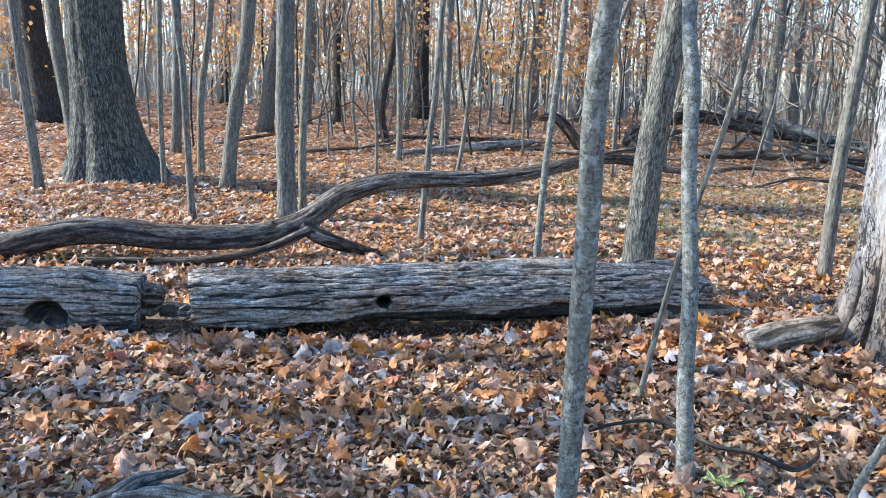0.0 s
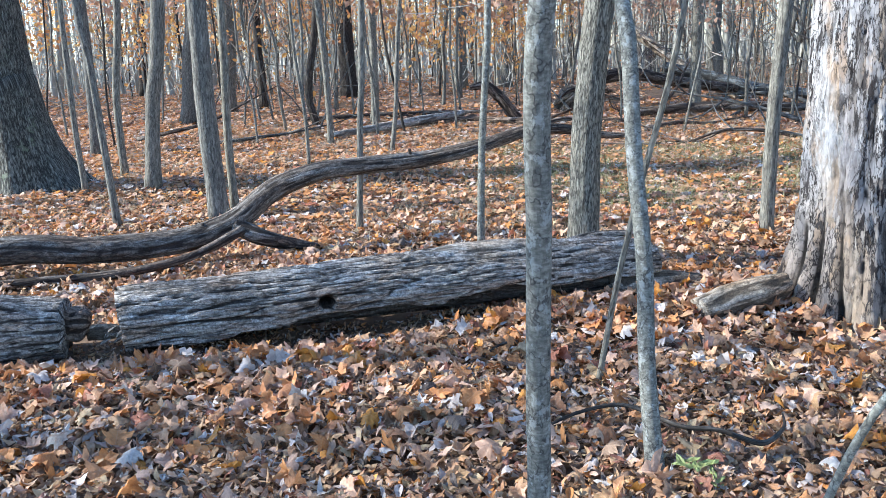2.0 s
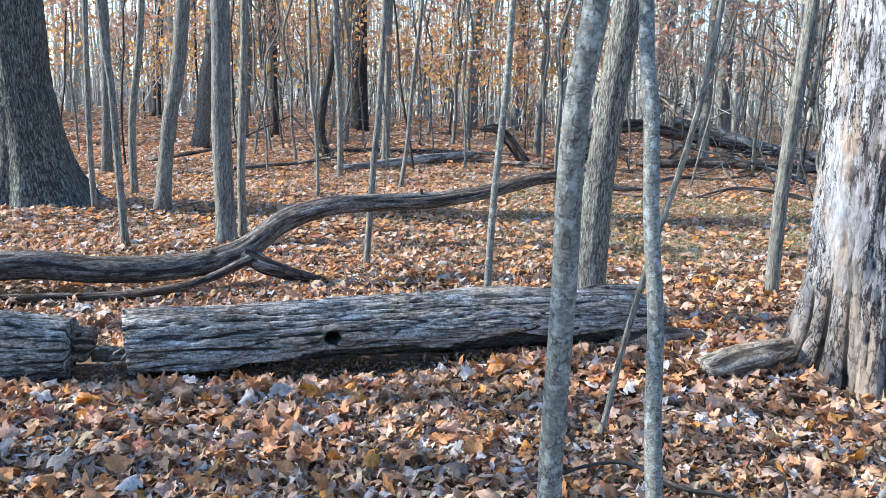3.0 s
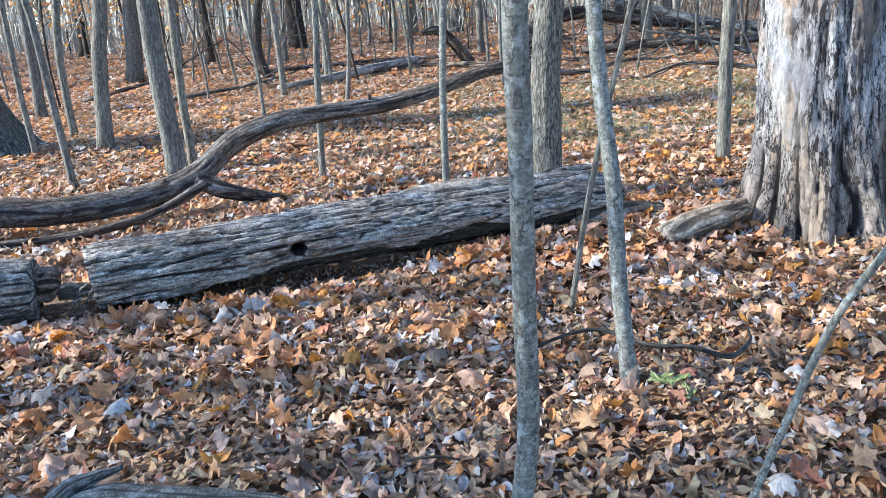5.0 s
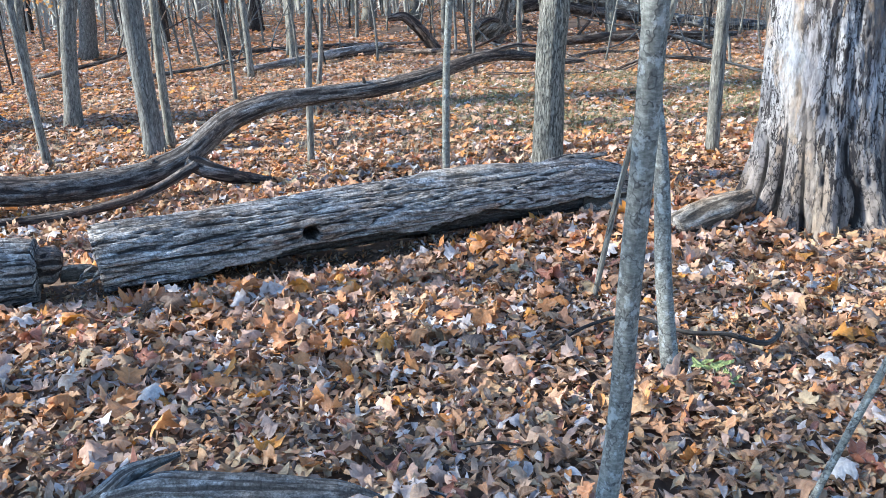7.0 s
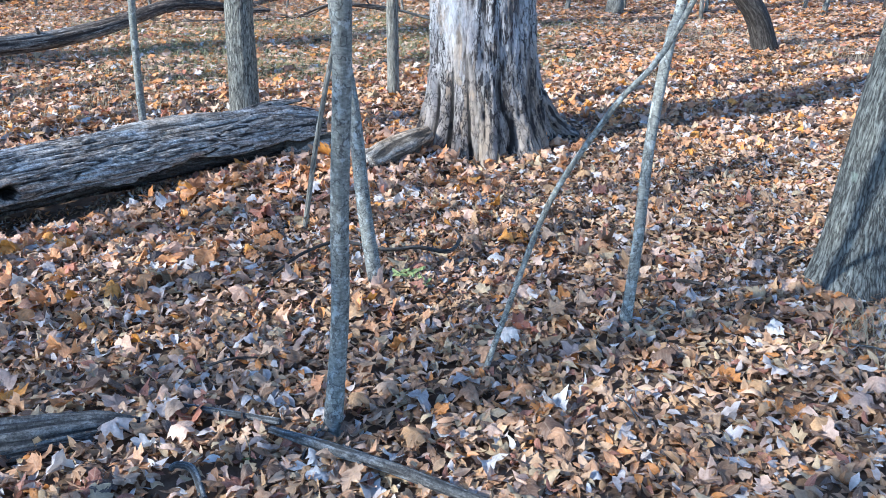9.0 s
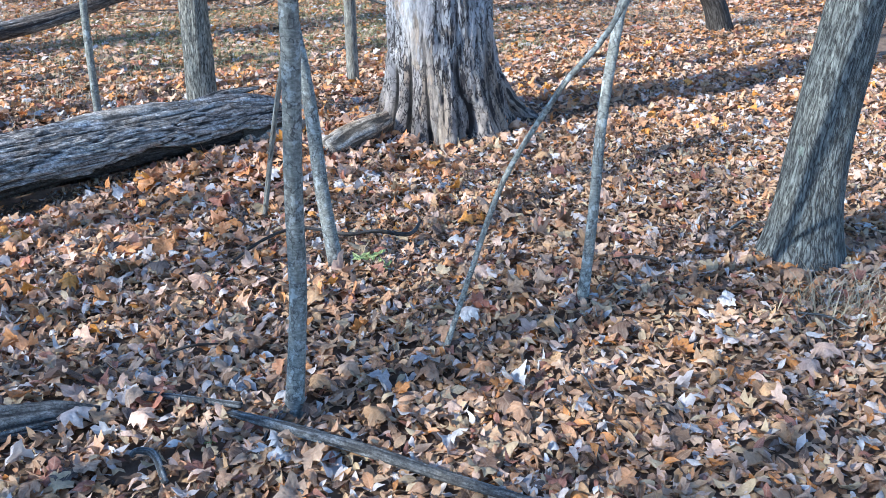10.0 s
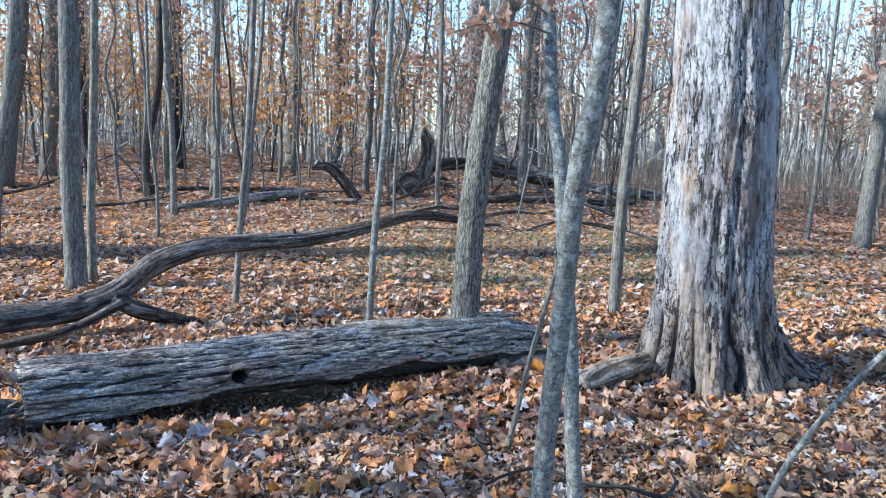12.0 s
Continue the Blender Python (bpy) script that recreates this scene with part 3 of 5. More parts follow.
def dress(tree, kit, at, turn, scale, mat, twig=TWIG):
    """Hang a crown on a trunk."""
    limbs, twigs, leaves = kit
    m = pose(*at, 0, 0, turn) @ Matrix.Diagonal((scale, scale, scale, 1))
    for me in limbs:
        part("limb", me, mat, tree).matrix_local = m
    tagged(part("twig_spray", twigs, twig, tree), kind="stuff").matrix_local = m
    if leaves:
        foliage = ORANGE_CROWN if kit in KITS["orange"] else BROWN_CROWN
        tagged(part("foliage", leaves, foliage, tree), kind="stuff").matrix_local = m


LABELS = {
    "OAK": "tall tree with pale furrowed grey bark", "BIG": "massive old oak with dark furrowed bark and flared roots",
    "SMOOTH": "slender sapling with smooth grey bark and pale lichen", "TREE": "grey-barked woodland tree among fallen leaves",
    "DARK": "dark-barked woodland tree among fallen leaves", "PALE": "large tree with pale flaking bark beside deadwood",
}
BARKS = {"FURROWED": FURROWED_BARK, "OAK": OAK_BARK, "BIG": BIG_BARK, "SMOOTH": SMOOTH_BARK, "TREE": TREE_BARK, "DARK": DARK_BARK, "PALE": PALE_BARK}
tree_count = 0


def tree(points, radius, kind="TREE", height=9.0, kit="bare_big", flare=0.35, sides=14, rings=26, amp=0.05, lobes=0, lobe_amp=0.0, label="", taper=0.55, name="tree", low=None):
    """A tree on a trunk through the points (x, y, z), the first at its foot."""
    global tree_count
    tree_count += 1
    x, y, _ = points[0]
    z = float(ground_z(x, y)) - 0.06
    t = thing(name, label or LABELS[kind], "tree" if name == "tree" else "sapling", (x, y, z), "woodland trees" if name == "tree" else "young saplings")
    last = points[-1]
    prev = points[-2]
    lean = Vector((last[0] - prev[0], last[1] - prev[1])) / max(last[2] - prev[2], 0.1)
    top = (last[0] + 0.5 * lean.x * (height - last[2]), last[1] + 0.5 * lean.y * (height - last[2]), height)
    rows = [(0, 0, 0, radius)]
    for p in points[1:]:
        rows.append((p[0] - x, p[1] - y, p[2] + 0.06, radius * (1 - (1 - taper) * 0.75 * p[2] / height)))
    rows.append((top[0] - x, top[1] - y, height, radius * taper))
    shape = rough_shape(amp, 1.5 + 14 * radius, 1.2, tree_count * 3.7, lobes, lobe_amp, flare, 1.2 * radius + 0.06)
    part("trunk", stem_mesh("trunk", [tube(rows, rings, sides, shape)]), BARKS[kind], t)
    options = KITS[kit]
    chosen = options[tree_count % len(options)]
    dress(t, chosen, (top[0] - x, top[1] - y, height - 0.05), tree_count * 77, radius * taper / 0.12 if "big" in kit else max(0.7, radius * taper / 0.05), BARKS[kind])
    if low:
        for share, size, which in low:
            c = spline(rows, 40)[int(share * 39)]
            dress(t, KITS[which][tree_count % len(KITS[which])], tuple(c[:3]), tree_count * 40 + share * 300, size, BARKS[kind])
    return t


def straight(x, y, dx=0.0, dy=0.0, h=3.0):
    """A gently crooked trunk that moves by dx, dy over h metres."""
    bow = 0.012 * h * math.sin(7.1 * x + 3.3 * y)
    kink = 0.010 * h * math.sin(5.3 * y - 2.9 * x)
    return [(x, y, 0), (x + dx * 0.25 + bow, y + dy * 0.25, h * 0.25), (x + dx * 0.55 - kink, y + dy * 0.55, h * 0.55), (x + dx, y + dy, h)]


def crooked(x, y, h, bend, sway):
    """A young trunk that sways from side to side on its way up."""
    rows = [(x, y, 0)]
    for k in range(1, 7):
        u = k / 8
        rows.append((x + bend * u + rng.normal(0, sway) * min(1, 3 * u), y + rng.normal(0, sway), h * u))
    return rows


# near stems
tree([(0.32, 3.50, 0), (0.39, 3.57, 0.4), (0.395, 3.53, 0.8), (0.40, 3.46, 1.2), (0.40, 3.39, 1.6), (0.45, 3.33, 2.2)], 0.031, "SMOOTH", 5.0, "bare_small", 0.3, 20, 60, 0.05, name="sapling", label="slender grey sapling spotted with pale lichen beside a dead stick")
tree([(0.84, 4.58, 0), (0.80, 4.65, 0.4), (0.785, 4.71, 0.8), (0.745, 4.78, 1.2), (0.725, 4.87, 1.6), (0.68, 5.03, 2.2)], 0.034, "SMOOTH", 5.5, "bare_small", 0.35, 20, 60, 0.06, name="sapling", label="curved grey sapling with mossy lichen above a green seedling")
tree([(0.99, 3.73, 0), (1.10, 3.69, 0.35), (1.20, 3.62, 0.75), (1.33, 3.48, 1.1), (1.50, 3.32, 1.5)], 0.0115, "SMOOTH", 3.0, "bare_small", 0.5, 14, 50, 0.08, name="sapling", label="thin leaning grey sapling with a bent foot")
tree([(1.7, 3.78, 0), (1.76, 3.83, 0.4), (1.81, 3.89, 0.8), (1.89, 3.94, 1.2), (2.02, 4.02, 1.65)], 0.024, "SMOOTH", 4.5, "bare_small", 0.5, 16, 50, 0.06, name="sapling", label="thin wavy grey sapling on open leaf litter")
tree([(0.66, 5.42, 0), (0.73, 5.30, 0.5), (0.815, 5.20, 1.0), (0.915, 5.09, 1.5), (0.97, 5.0, 2.0)], 0.015, "TREE", 3.4, "bare_small", 0.2, 10, 40, 0.05, name="sapling", label="thin pale leaning stick-like sapling beside the log")
tree([(0.68, 7.42, 0), (0.69, 7.4, 0.6), (0.705, 7.4, 1.1), (0.80, 7.38, 2.1), (0.865, 7.38, 2.6), (0.94, 7.38, 3.2)], 0.108, "OAK", 9.0, "brown_big", 0.25, 48, 90, 0.06, label="leaning tree with pale furrowed bark behind the fallen log", taper=0.4)
tree([(-0.07, 7.46, 0), (-0.04, 7.43, 0.9), (0.005, 7.4, 1.5), (0.03, 7.4, 2.1)], 0.027, "SMOOTH", 6.0, "bare_small", 0.2, 12, 30, name="sapling", label="straight thin grey sapling behind the fallen branch")
tree([(-1.28, 8.7, 0), (-1.22, 8.7, 0.94), (-1.15, 8.7, 1.95)], 0.031, "TREE", 6.0, "bare_small", 0.2, 12, 30, name="sapling", label="straight thin dark sapling behind the fallen branch")
tree([(2.22, 8.42, 0), (2.20, 8.35, 1.0), (2.235, 8.3, 2.0), (2.26, 8.3, 2.8)], 0.056, "TREE", 7.0, "bare_small", 0.2, 16, 36, 0.04, name="sapling", label="straight grey sapling beside the dead trunk")
tree([(2.94, 3.72, 0), (2.955, 3.74, 0.6), (3.04, 3.76, 1.25), (3.2, 3.8, 2.2)], 0.135, "FURROWED", 9.0, "bare_big", 0.75, 56, 110, 0.05, 4, 0.25, label="furrowed tree with a spreading rooted foot on leaf litter")
tree([(-6.17, 11.15, 0), (-6.26, 11.1, 1.2), (-6.34, 11.1, 2.6)], 0.37, "BIG", 12.0, "bare_big", 0.85, 110, 170, 0.04, 7, 0.55)
# middle distance
tree([(-6.85, 11.4, 0), (-7.04, 11.4, 1.24), (-7.17, 11.4, 2.4)], 0.10, "TREE", 8.0)
tree([(-6.26, 9.8, 0), (-6.36, 9.8, 1.13), (-6.45, 9.8, 2.3)], 0.06, "TREE", 7.0, "orange")
tree(straight(-13.9, 19.8, -0.4), 0.33, "DARK", 10.0, "brown_big")
tree(straight(-5.12, 10.66, 0.03), 0.036, "TREE", 6.0, "orange", name="sapling")
tree(straight(-7.33, 14.7, 0.1), 0.087, "TREE", 8.0, "orange")
tree([(-3.72, 8.86, 0), (-3.76, 8.86, 0.9), (-3.79, 8.86, 1.64), (-3.85, 8.86, 2.2)], 0.036, "TREE", 6.0, "bare_small", name="sapling")
tree([(-5.59, 12.44, 0), (-5.56, 12.44, 1.2), (-5.36, 12.44, 2.6)], 0.054, "TREE", 7.0, "orange", name="sapling")
tree([(-4.41, 10.95, 0), (-4.28, 10.95, 1.06), (-4.05, 10.95, 2.4)], 0.09, "TREE", 8.0, "bare_small")
tree([(-2.92, 9.42, 0), (-2.95, 9.42, 1.2), (-2.93, 9.42, 2.3)], 0.10, "TREE", 9.0, "bare_big", 0.3, 32, 60, 0.05, label="straight grey-barked tree behind the long fallen branch")
tree(straight(-2.84, 9.66, 0.08), 0.044, "TREE", 7.0, "bare_small", name="sapling")
tree(straight(-3.1, 18.09, 0.02), 0.06, "TREE", 8.0, "brown_small")
tree(straight(-2.03, 14.25, 0.3), 0.036, "TREE", 6.0, "brown_small", name="sapling")
tree(straight(-6.6, 30.2, 0.0), 0.30, "DARK", 10.0, "brown_big")
tree(straight(-8.2, 25.7), 0.128, "DARK", 9.0, "brown_big")
tree([(-4.45, 18.6, 0), (-4.62, 18.6, 0.76), (-4.36, 18.6, 2.2), (-4.3, 18.6, 3.2)], 0.085, "DARK", 8.0, "orange")
tree(straight(-3.38, 15.6, -0.1), 0.056, "TREE", 8.0, "bare_small")
tree(straight(-2.99, 12.91, -0.12), 0.026, "TREE", 5.0, "brown_small", name="sapling")
tree(straight(3.75, 20.3, -0.05), 0.124, "TREE", 9.0)
tree(straight(5.05, 42.0, 0.35, 0, 6), 0.64, "PALE", 12.0, "bare_big")
tree(straight(6.78, 33.6, -0.1), 0.27, "TREE", 10.0, "brown_big")
tree(straight(-8.44, 23.6, 0.2), 0.20, "TREE", 10.0, "orange")
tree(straight(-8.31, 20.58, 0.45), 0.19, "TREE", 9.0, "orange")
tree(straight(-3.38, 19.4, 0.06), 0.095, "TREE", 9.0, "brown_small")
tree(straight(-2.86, 33.08, 0.1), 0.25, "TREE", 10.0, "brown_big")
tree(straight(-1.1, 34.34, -0.05), 0.21, "TREE", 10.0, "brown_big")
tree(straight(0.0, 22.34, 0.06), 0.09, "TREE", 8.0, "brown_small")
tree(straight(1.41, 17.22, -0.05), 0.05, "TREE", 7.0, "brown_small")
tree(straight(7.65, 14.51, 0.08, 0, 1.5), 0.044, "TREE", 6.0, "brown_small", name="sapling")
tree([(8.41, 14.1, 0), (8.46, 14.1, 1.03), (8.53, 14.1, 2.7)], 0.14, "TREE", 9.0)
tree([(7.6, 9.35, 0), (7.35, 9.35, 0.45), (6.95, 9.4, 0.9), (6.5, 9.5, 1.6)], 0.14, "DARK", 6.0, "bare_small", 0.3, 20, 40, label="dark leaning trunk rising from sunlit leaves")


# unseen trees added on the sun's side, to dapple the foreground with shade
for x, y, r, kit in [(-11.5, 1.2, 0.14, "brown_big"), (-15.0, 1.4, 0.13, "bare_big"), (-11.0, 3.3, 0.13, "brown_big"), (-12.6, 2.4, 0.12, "brown_big"), (-13.2, 4.2, 0.12, "brown_big"), (-9.2, 1.2, 0.10, "bare_big"), (-8.6, 2.3, 0.11, "brown_big"), (-9.5, 4.4, 0.12, "brown_big"), (-11.5, 5.2, 0.12, "brown_big")]:
    tree(straight(x, y, 0.15), r, "TREE", 6.0, kit)


# woods that close the view all round: seeded rows of built stems, copied
def stem_kinds():
    kinds = []
    rows = [(0.05, 7, "brown_small", "TREE", 0.25, [(0.35, 0.45, "bare_small"), (0.6, 0.6, "brown_small")]), (0.085, 9, "bare_big", "TREE", 0.3, [(0.4, 0.7, "bare_small"), (0.6, 0.7, "bare_small")]),
            (0.12, 10, "brown_big", "TREE", 0.2, [(0.5, 0.8, "brown_small")]), (0.026, 1.5, "orange", "TREE", 0.12, [(0.7, 0.5, "orange")]),
            (0.19, 12, "brown_big", "DARK", 0.2, [(0.5, 0.9, "bare_small")]), (0.06, 6, "orange", "TREE", 0.4, [(0.45, 0.6, "orange")]),
            (0.04, 6, "bare_small", "DARK", 0.5, [(0.4, 0.6, "bare_small"), (0.65, 0.7, "bare_small")]), (0.026, 1.7, "brown_small", "TREE", 0.15, [(0.7, 0.5, "brown_small")])]
    for k, (r, h, kit, kind, bend, low) in enumerate(rows):
        x, y = 15.0 + 3 * k, 38.0 + 2 * (k % 3)
        kinds.append(tree(crooked(x, y, h, bend, 0.018 * math.sqrt(h)), r, kind, h, kit, 0.3, 10, 28, low=low, name="tree" if r > 0.04 else "sapling"))
    return kinds


def fill_woods():
    kinds = stem_kinds()
    taken = [(o.location.x, o.location.y) for o in scene.collection.objects if o.name.startswith(("tree", "sapling"))]
    made = 0
    while made < 310:
        a, d = rng.uniform(-math.pi, math.pi), rng.uniform(12, 60)
        x, y = d * math.sin(a) + 0.2, d * math.cos(a) + 1.5
        ahead = -0.75 < a < 0.85
        if not ahead and rng.random() < 0.8:
            continue
        if -2.6 < a < -0.5 and (d < (34 if a < -0.7 else 26) or rng.random() < 0.6):
            continue
        k = int(rng.choice(8, p=(0.12, 0.10, 0.06, 0.26, 0.03, 0.07, 0.12, 0.24)))
        if a > 0.0 and k in (3, 5) and rng.random() < 0.7:
            k = 7 if k == 3 else 0
        if ahead and d < 34 and k in (3, 7) and rng.random() < 0.7:
            continue
        if ahead and d < (14 if k in (3, 7) else 23) and -0.5 < a < 0.6:
            continue
        if min((x - p) ** 2 + (y - q) ** 2 for p, q in taken) < (0.8 if d > 22 else 2.2):
            continue
        taken.append((x, y))
        s = rng.uniform(0.8, 1.2)
        c = copy_thing(kinds[k], pose(x, y, float(ground_z(x, y)) - 0.06, rng.normal(0, 2.5), rng.normal(0, 2.5), rng.uniform(0, 360)))
        c.scale = (s, s, s * rng.uniform(0.85, 1.2))
        made += 1


fill_woods()


def pole_saplings():
    """Thin bare poles between the larger trees."""
    kinds = []
    for k, (r, h, bend, kind) in enumerate([(0.018, 5.5, 0.25, "TREE"), (0.026, 6.5, -0.3, "TREE"), (0.022, 6.0, 0.5, "DARK"), (0.033, 7.0, 0.2, "TREE")]):
        x, y = -12.0 + 4 * k, 31.0 + k
        kinds.append(tree(crooked(x, y, h, bend, 0.022 * math.sqrt(h)), r, kind, h, "bare_small", 0.2, 8, 26, low=[(0.5, 0.35, "bare_small")], name="sapling", label="thin bare pole sapling among woodland trees"))
    spots = [(o.location.x, o.location.y) for o in scene.collection.objects if o.name.startswith(("tree", "sapling"))]
    made = 0
    while made < 95:
        a, d = rng.uniform(-0.62, 0.80), rng.uniform(13.5, 30)
        x, y = d * math.sin(a) + 0.2, d * math.cos(a) + 1.5
        if min((x - p) ** 2 + (y - q) ** 2 for p, q in spots) < 0.35:
            continue
        spots.append((x, y))
        s = rng.uniform(0.8, 1.2)
        c = copy_thing(kinds[int(rng.integers(0, 4))], pose(x, y, float(ground_z(x, y)) - 0.06, rng.normal(0, 3), rng.normal(0, 3), rng.uniform(0, 360)))
        c.scale = (s, s, s)
        made += 1


pole_saplings()


def far_woods():
    """The wall of thin far stems and bare twigs."""
    stems = []
    for _ in range(1500):
        a = rng.uniform(-math.pi, math.pi) if rng.random() < 0.3 else rng.uniform(-0.9, 0.9)
        d = rng.uniform(36, 100)
        x, y, h = d * math.sin(a), d * math.cos(a), rng.uniform(6, 16)
        r = rng.choice([0.04, 0.06, 0.09, 0.16]) * rng.uniform(0.8, 1.3)
        lean = rng.normal(0, 0.05, 2) * h
        stems.append(tube([(x, y, -0.1, r), (x + lean[0] * 0.4 + rng.normal(0, 0.15), y, h * 0.5, r * 0.7), (x + lean[0], y + lean[1], h, r * 0.2)], 4, 4, closed=False))
    for _ in range(13500):
        a = rng.uniform(-0.9, 0.9)
        d = rng.uniform(30, 95)
        x, y, z = d * math.sin(a), d * math.cos(a), abs(rng.normal(0, 5)) if rng.random() < 0.7 else rng.uniform(0, 1.6)
        v = rng.normal(0, 0.8, 3) + (0, 0, 0.7)
        stems.append(tube([(x, y, z, 0.022), (x + v[0], y + v[1], z + abs(v[2]) * 1.6, 0.006)], 2, 3, closed=False))
    spots = []
    for _ in range(1500):
        a, d = rng.uniform(-0.85, 0.98), rng.uniform(15, 60)
        if a < -0.1 and rng.random() < 0.4:
            continue
        x, y, z = d * math.sin(a), d * math.cos(a), 1.5 + 0.03 * d + abs(rng.normal(0, 4.0))
        turn, reach = rng.uniform(0, 6.283), rng.uniform(0.5, 1.6)
        v = (reach * math.cos(turn), reach * math.sin(turn), rng.uniform(-0.1, 0.35))
        stems.append(tube([(x, y, z, 0.010), (x + v[0], y + v[1], z + v[2], 0.004)], 2, 3, closed=False))
        for u in rng.uniform(0.1, 1.0, 7):
            spots.append((x + v[0] * u, y + v[1] * u, z + v[2] * u))
    tagged(part("far_brown_leaves", leaf_cards(spots, 26000, 0.12, 0.14), BROWN_CROWN), "scattered brown leaves still on distant trees", "foliage", kind="stuff")
    spots = []
    for _ in range(420):
        a, d = rng.uniform(-0.85, 0.08), rng.uniform(20, 48)
        spots.append((d * math.sin(a), d * math.cos(a), rng.uniform(1.6, 6.5)))
    tagged(part("far_orange_leaves", leaf_cards(spots, 24000, 0.12, 0.5), ORANGE_CROWN), "clusters of orange leaves on distant understory", "foliage", kind="stuff")
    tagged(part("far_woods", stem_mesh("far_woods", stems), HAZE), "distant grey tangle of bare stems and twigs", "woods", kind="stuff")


far_woods()
# ---- fallen wood ----


def lying(name, label, rows, mat, sides=24, rings=60, amp=0.12, seed=1.0, across=3.0, along=1.2, category="log"):
    """A fallen stem as one mesh thing, its origin at its first point."""
    o = np.array(rows[0][:3])
    local = [(*(np.array(r[:3]) - o), r[3]) for r in rows]
    me = stem_mesh(name, [tube(local, rings, sides, rough_shape(amp, across, along, seed))])
    ob = part(name, me, mat)
    ob.location = o
    return tagged(ob, label, category)


def eased(v, low, high):
    u = min(1.0, max(0.0, (v - low) / (high - low)))
    return u * u * (3 - 2 * u)


def log_shape(seed, hole=None, cave=None):
    """Split log: plates of old bark over long cracks, bare wood in places, and an undercut, rotted lower front."""
    def shape(a, along, r, share):
        ca, sa = math.cos(a), math.sin(a)
        warp = noise.noise(Vector((ca * 2, sa * 2 + seed, along * 2.2)))
        broad = noise.noise(Vector((ca * 1.2, sa * 1.2 + seed, along * 1.3)))
        ridge = noise.fractal(Vector((ca * 6, sa * 6 + seed, along * 1.6)), 0.8, 2.1, 4)
        one = noise.noise(Vector((ca * 3.4 + 0.5 * warp, sa * 3.4 + seed * 2, along * 1.0 + 0.4 * warp)))
        two = noise.noise(Vector((ca * 7.5 + 0.4 * warp, sa * 7.5 + seed * 3, along * 2.6)))
        three = noise.noise(Vector((ca * 15, sa * 15 + seed, along * 4.0 + warp)))
        shell = noise.fractal(Vector((ca * 2.3 + seed, sa * 2.3, along * 1.9)), 0.9, 2.0, 4)
        bark_on = eased(shell, -0.04, 0.02)
        v = 1 + 0.08 * broad + 0.045 * ridge + 0.055 * bark_on
        v -= (0.06 + 0.07 * bark_on) * math.exp(-((one / 0.05) ** 2))
        v -= (0.035 + 0.045 * bark_on) * math.exp(-((two / 0.08) ** 2))
        v -= 0.03 * math.exp(-((three / 0.14) ** 2))
        brow = -0.30 + 0.36 * noise.noise(Vector((along * 1.4, seed, 0.3))) + 0.10 * noise.noise(Vector((along * 6, seed, 1.7))) + 0.06 * two
        brow -= 0.34 * math.exp(-((along / 0.8) ** 2))
        if cave:
            brow += cave[2] * math.exp(-(((along - cave[0]) / cave[1]) ** 2))
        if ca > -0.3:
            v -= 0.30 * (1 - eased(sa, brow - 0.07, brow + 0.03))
        v *= r
        if hole:
            turn = (a - hole[0] + math.pi) % (2 * math.pi) - math.pi
            h = (turn * r) ** 2 + (along - hole[1]) ** 2
            v -= r * 0.85 * math.exp(-((h / hole[2] ** 2) ** 3))
        return v
    return shape


def fallen_log():
    t = thing("fallen_log", "long weathered grey log with a dark round hole, lying in leaves", "log", (-1.9, 5.79, 0.0))
    rows = [(-0.03, -0.01, 0.142, 0.185), (0.0, 0.0, 0.142, 0.20), (0.75, 0.26, 0.165, 0.198), (1.5, 0.53, 0.193, 0.198), (2.3, 0.80, 0.20, 0.20), (2.75, 0.96, 0.20, 0.18), (3.0, 1.04, 0.19, 0.13)]
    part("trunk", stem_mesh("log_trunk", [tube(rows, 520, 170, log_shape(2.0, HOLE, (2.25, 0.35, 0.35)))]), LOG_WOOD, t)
    part("hollow_end", stem_mesh("hollow_end", [tube([(-0.053, -0.018, 0.165, 0.10), (-0.049, -0.017, 0.165, 0.125), (-0.01, -0.003, 0.165, 0.14)], 8, 30, rough_shape(0.2, 2.0, 3.0, 6.0))]), ROT, t, "dark rotted end of the log")
    part("split_slab", stem_mesh("slab", [tube([(2.7, 0.86, 0.09, 0.10), (3.05, 0.97, 0.09, 0.085), (3.3, 1.02, 0.085, 0.05)], 26, 20, rough_shape(0.2, 2.5, 2.0, 8.0))]), SLAB_WOOD, t, "tan split slab at the log's broken end")
    part("bark_strip", stem_mesh("strip", [tube([(2.45, 0.95, 0.375, 0.012), (2.65, 0.99, 0.395, 0.03), (2.9, 1.06, 0.40, 0.014)], 30, 14, rough_shape(0.3, 2.0, 3.0, 4.0))]), LOG_WOOD, t)
    part("bare_top", stem_mesh("bare_top", [tube([(1.45, 0.53, 0.345, 0.03), (1.75, 0.62, 0.362, 0.066), (2.1, 0.73, 0.366, 0.07), (2.45, 0.85, 0.362, 0.03)], 60, 26, rough_shape(0.10, 2.0, 2.5, 14.0))]), BARE_WOOD, t, "smooth silvery bare wood on top")


HOLE = (0.10, 1.17, 0.045)
fallen_log()


